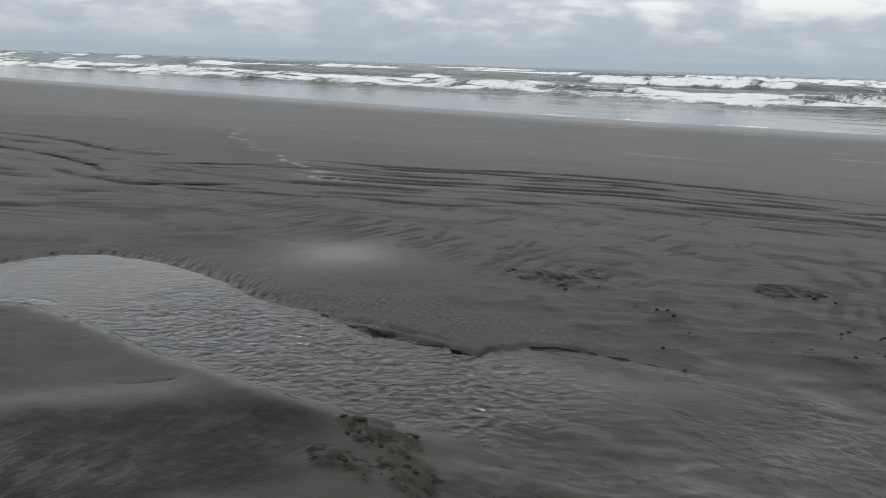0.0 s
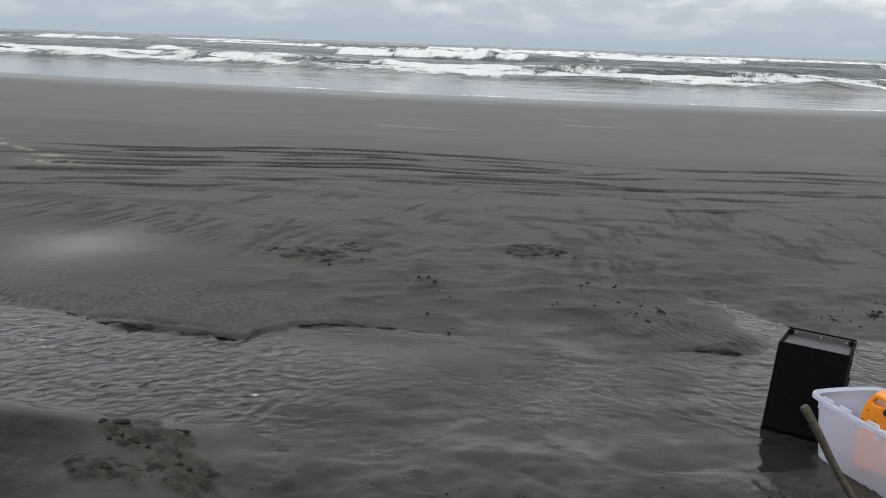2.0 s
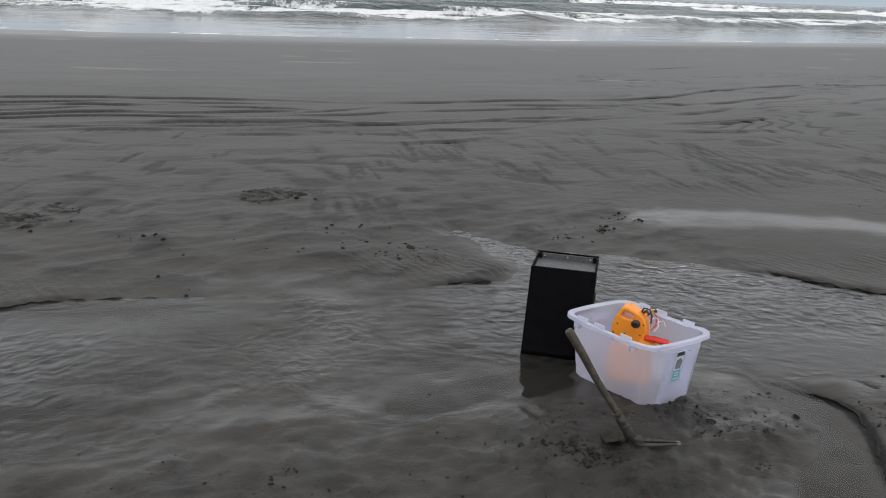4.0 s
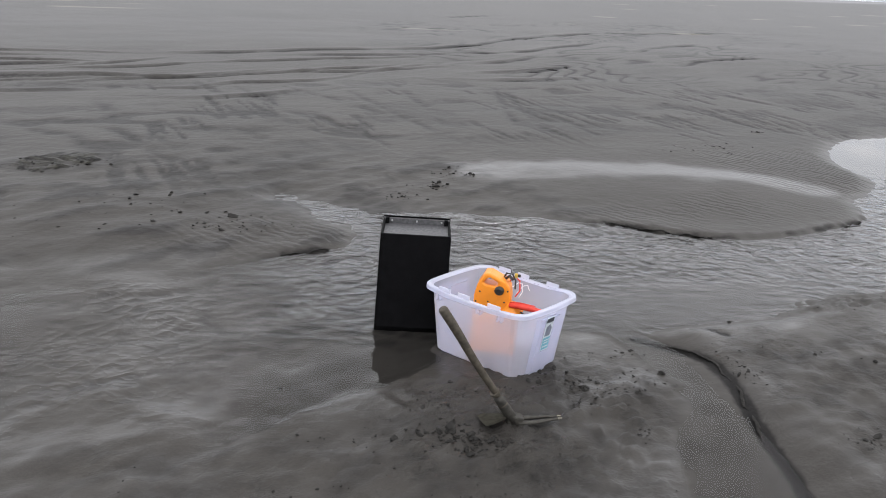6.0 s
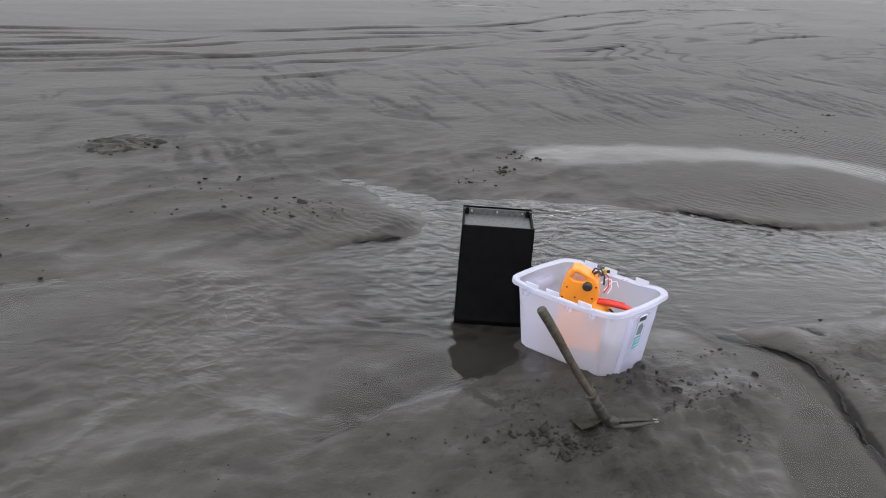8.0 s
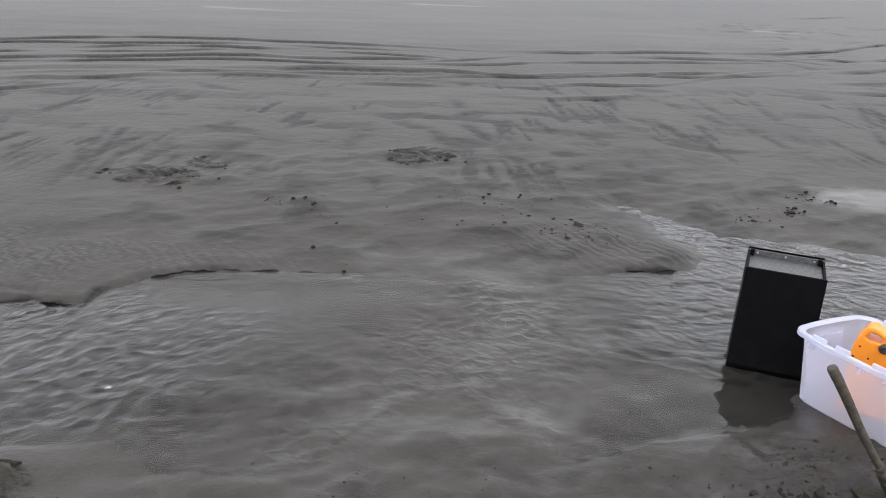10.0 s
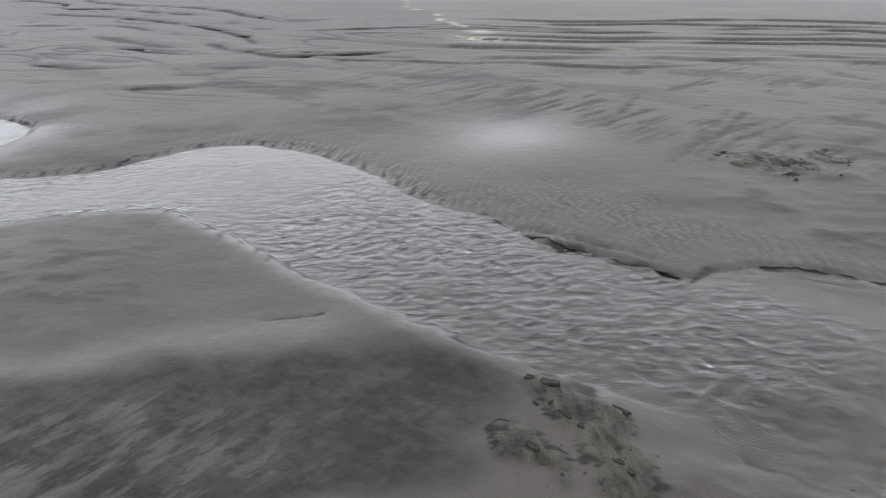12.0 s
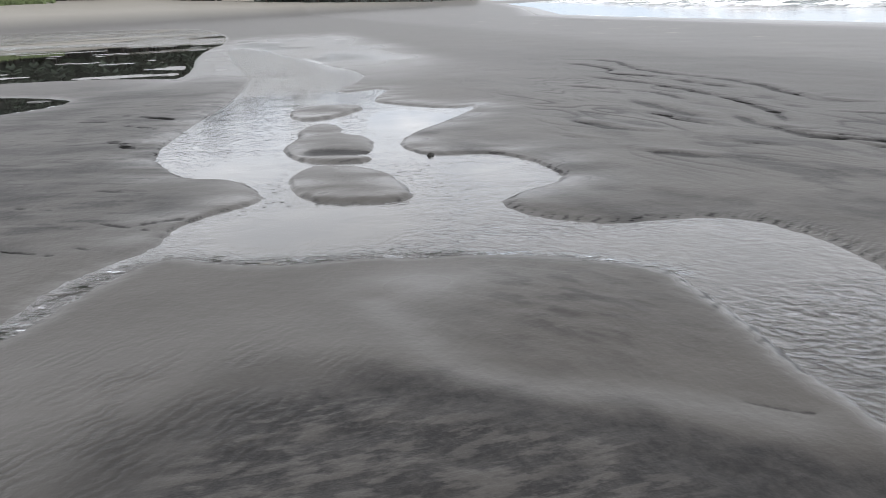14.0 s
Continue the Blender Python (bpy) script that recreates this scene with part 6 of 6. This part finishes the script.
def forest():
    rnd = random.Random(31)
    firsts = []
    spots = []
    for i in range(150):
        s = (i + rnd.random()) / 150
        x, y, yaw = far_line(s)
        deep = rnd.choice((0, 7, 15, 24)) + rnd.uniform(-3, 3)
        spots.append((x - math.sin(yaw) * deep, y + math.cos(yaw) * deep, deep))
    zs = heights([p[0] for p in spots], [p[1] for p in spots])
    for i, ((x, y, deep), z) in enumerate(zip(spots, zs)):
        k = rnd.uniform(1.1, 1.7)
        m = Matrix.Translation((x, y, z + 0.25 * max(deep, 0) - 0.2)) @ Euler((0, 0, rnd.uniform(0, 6.28))).to_matrix().to_4x4()
        if i < 3:
            tr, cr = conifer_meshes(40 + i)
            root = thing("conifer_tree", m, "tall dark green conifer at the edge of the beach", "tree", "conifers behind the beach")
            part("trunk", tr, BARK, root)
            part("crown", cr, NEEDLES, root)
            firsts.append(root)
        else:
            root = copy_thing(firsts[i % 3], m)
        root.scale = (k, k, k * rnd.uniform(0.9, 1.15))
    # the slope that the trees climb
    bm = bmesh.new()
    rows = []
    for j in range(15):
        row = []
        for i in range(161):
            s = i / 160
            x, y, yaw = far_line(s)
            dd = 6 + 13 * j
            px, py = x - math.sin(yaw) * dd, y + math.cos(yaw) * dd
            up = 2.0 + 9 * max(0.0, 0.6 - s) + 52 * (j / 14) ** 0.8 * min(1.0, (1 - s) * 1.6) + (2.2 * noise.noise((px * 0.12, py * 0.12, 0)) + 1.6 * noise.noise((px * 0.4, py * 0.4, 3))) * min(j, 3) * min(1.0, (1 - s) * 4)
            row.append(bm.verts.new((px, py, up - 2.0 * (j == 0))))
        rows.append(row)
    for a, b in zip(rows, rows[1:]):
        for k in range(160):
            bm.faces.new((a[k], a[k + 1], b[k + 1], b[k]))
    tagged(part("wooded_slope", bm, HILL), "dark green wooded slope behind the beach", "hillside", kind="structure")


forest()


def driftwood():
    rnd = random.Random(77)
    bm = tube([(-3.5, 0, 0.25), (-1.5, 0.1, 0.32), (1.0, 0, 0.28), (3.4, -0.1, 0.2)], [0.16, 0.26, 0.3, 0.22], 10)
    first = None
    for i in range(14):
        s = 0.10 + 0.55 * (i + rnd.random() * 0.7) / 14
        x, y, yaw = far_line(s)
        x, y = x + math.sin(yaw) * rnd.uniform(3, 12), y - math.cos(yaw) * rnd.uniform(3, 12)
        m = Matrix.Translation((x, y, ground_z(x, y) - 0.03)) @ Euler((0, 0, rnd.uniform(0, 6.28))).to_matrix().to_4x4()
        if first is None:
            first = tagged(part("driftwood_log", bm, DRIFT, smooth_faces=True, m=m), "bleached grey driftwood log below the trees", "driftwood", "driftwood logs")
        else:
            ob = copy_thing(first, m)
            k = rnd.uniform(0.5, 1.2)
            ob.scale = (k, k, k)


driftwood()


def dune_grass():
    rnd = random.Random(9)
    pts = []
    for _ in range(1600):
        s = rnd.uniform(0.0, 0.25)
        x, y, yaw = far_line(s)
        dd = rnd.uniform(2, 45) * (1 - s)
        pts.append((x + math.sin(yaw) * dd, y - math.cos(yaw) * dd))
    zs = heights([p[0] for p in pts], [p[1] for p in pts])
    verts, faces = [], []
    for (x, y), z in zip(pts, zs):
        for _ in range(4):
            a, hgt, w = rnd.uniform(0, 6.28), rnd.uniform(0.6, 1.2), rnd.uniform(0.3, 0.7)
            ox, oy = rnd.uniform(-0.5, 0.5), rnd.uniform(-0.5, 0.5)
            i = len(verts)
            c, s = math.cos(a), math.sin(a)
            verts += [(x + ox - c * w, y + oy - s * w, z - 0.05), (x + ox + c * w, y + oy + s * w, z - 0.05), (x + ox + s * 0.3, y + oy - c * 0.3, z + hgt)]
            faces.append((i, i + 1, i + 2))
    me = bpy.data.meshes.new("dune_grass")
    me.from_pydata(verts, [], faces)
    me.materials.append(GRASS)
    tagged(new("dune_grass", me), "green dune grass along the upper beach", "grass", kind="stuff")


dune_grass()


# ---- small cut ledges along the banks ----
def ledge(label, pts, tall, seed):
    """A broken, slightly overhanging edge of wet sand along a line on the plan."""
    rnd = random.Random(seed)
    line = []
    for (ax, ay), (bx, by) in zip(pts, pts[1:]):
        n = max(2, int(math.hypot(bx - ax, by - ay) / 0.012))
        line += [(ax + (bx - ax) * k / n, ay + (by - ay) * k / n) for k in range(n)]
    place = []
    for i, (x, y) in enumerate(line):
        x2, y2 = line[min(i + 1, len(line) - 1)]
        x1, y1 = line[max(i - 1, 0)]
        ln = math.hypot(x2 - x1, y2 - y1) or 1
        place.append((x, y, -(y2 - y1) / ln, (x2 - x1) / ln))
    top = heights([x + nx * 0.012 for x, y, nx, ny in place], [y + ny * 0.012 for x, y, nx, ny in place])
    bm = bmesh.new()
    rows = []
    for i, (x, y, nx, ny) in enumerate(place):
        w = 0.015 * noise.noise((x * 11, y * 11, seed)) + 0.012 * noise.noise((x * 42, y * 42, seed))
        e = min(1.0, i / 8, (len(line) - 1 - i) / 8) * min(1.0, max(0.0, 0.45 + 2.0 * noise.noise((x * 9, y * 9, seed + 5))))
        t = top[i] + 0.003 * e - 0.012 * max(0.0, 0.35 - e)
        prof = ((-0.004, t - tall * e - 0.006), (0.007, t - 0.5 * tall * e), (-0.003, t - 0.12 * tall * e), (0.001, t), (0.008, t - 0.001), (0.016, t - 0.008 - 0.01 * (1 - e)))
        rows.append([bm.verts.new((x + nx * (o + w), y + ny * (o + w), q)) for o, q in prof])
    for a, b in zip(rows, rows[1:]):
        for k in range(5):
            bm.faces.new((a[k], a[k + 1], b[k + 1], b[k]))
    # the dark clod colour also stands for shade under the overhang
    tagged(part("sand_ledge", bm, CLOD), label, "sand ledge", "cut sand ledges")


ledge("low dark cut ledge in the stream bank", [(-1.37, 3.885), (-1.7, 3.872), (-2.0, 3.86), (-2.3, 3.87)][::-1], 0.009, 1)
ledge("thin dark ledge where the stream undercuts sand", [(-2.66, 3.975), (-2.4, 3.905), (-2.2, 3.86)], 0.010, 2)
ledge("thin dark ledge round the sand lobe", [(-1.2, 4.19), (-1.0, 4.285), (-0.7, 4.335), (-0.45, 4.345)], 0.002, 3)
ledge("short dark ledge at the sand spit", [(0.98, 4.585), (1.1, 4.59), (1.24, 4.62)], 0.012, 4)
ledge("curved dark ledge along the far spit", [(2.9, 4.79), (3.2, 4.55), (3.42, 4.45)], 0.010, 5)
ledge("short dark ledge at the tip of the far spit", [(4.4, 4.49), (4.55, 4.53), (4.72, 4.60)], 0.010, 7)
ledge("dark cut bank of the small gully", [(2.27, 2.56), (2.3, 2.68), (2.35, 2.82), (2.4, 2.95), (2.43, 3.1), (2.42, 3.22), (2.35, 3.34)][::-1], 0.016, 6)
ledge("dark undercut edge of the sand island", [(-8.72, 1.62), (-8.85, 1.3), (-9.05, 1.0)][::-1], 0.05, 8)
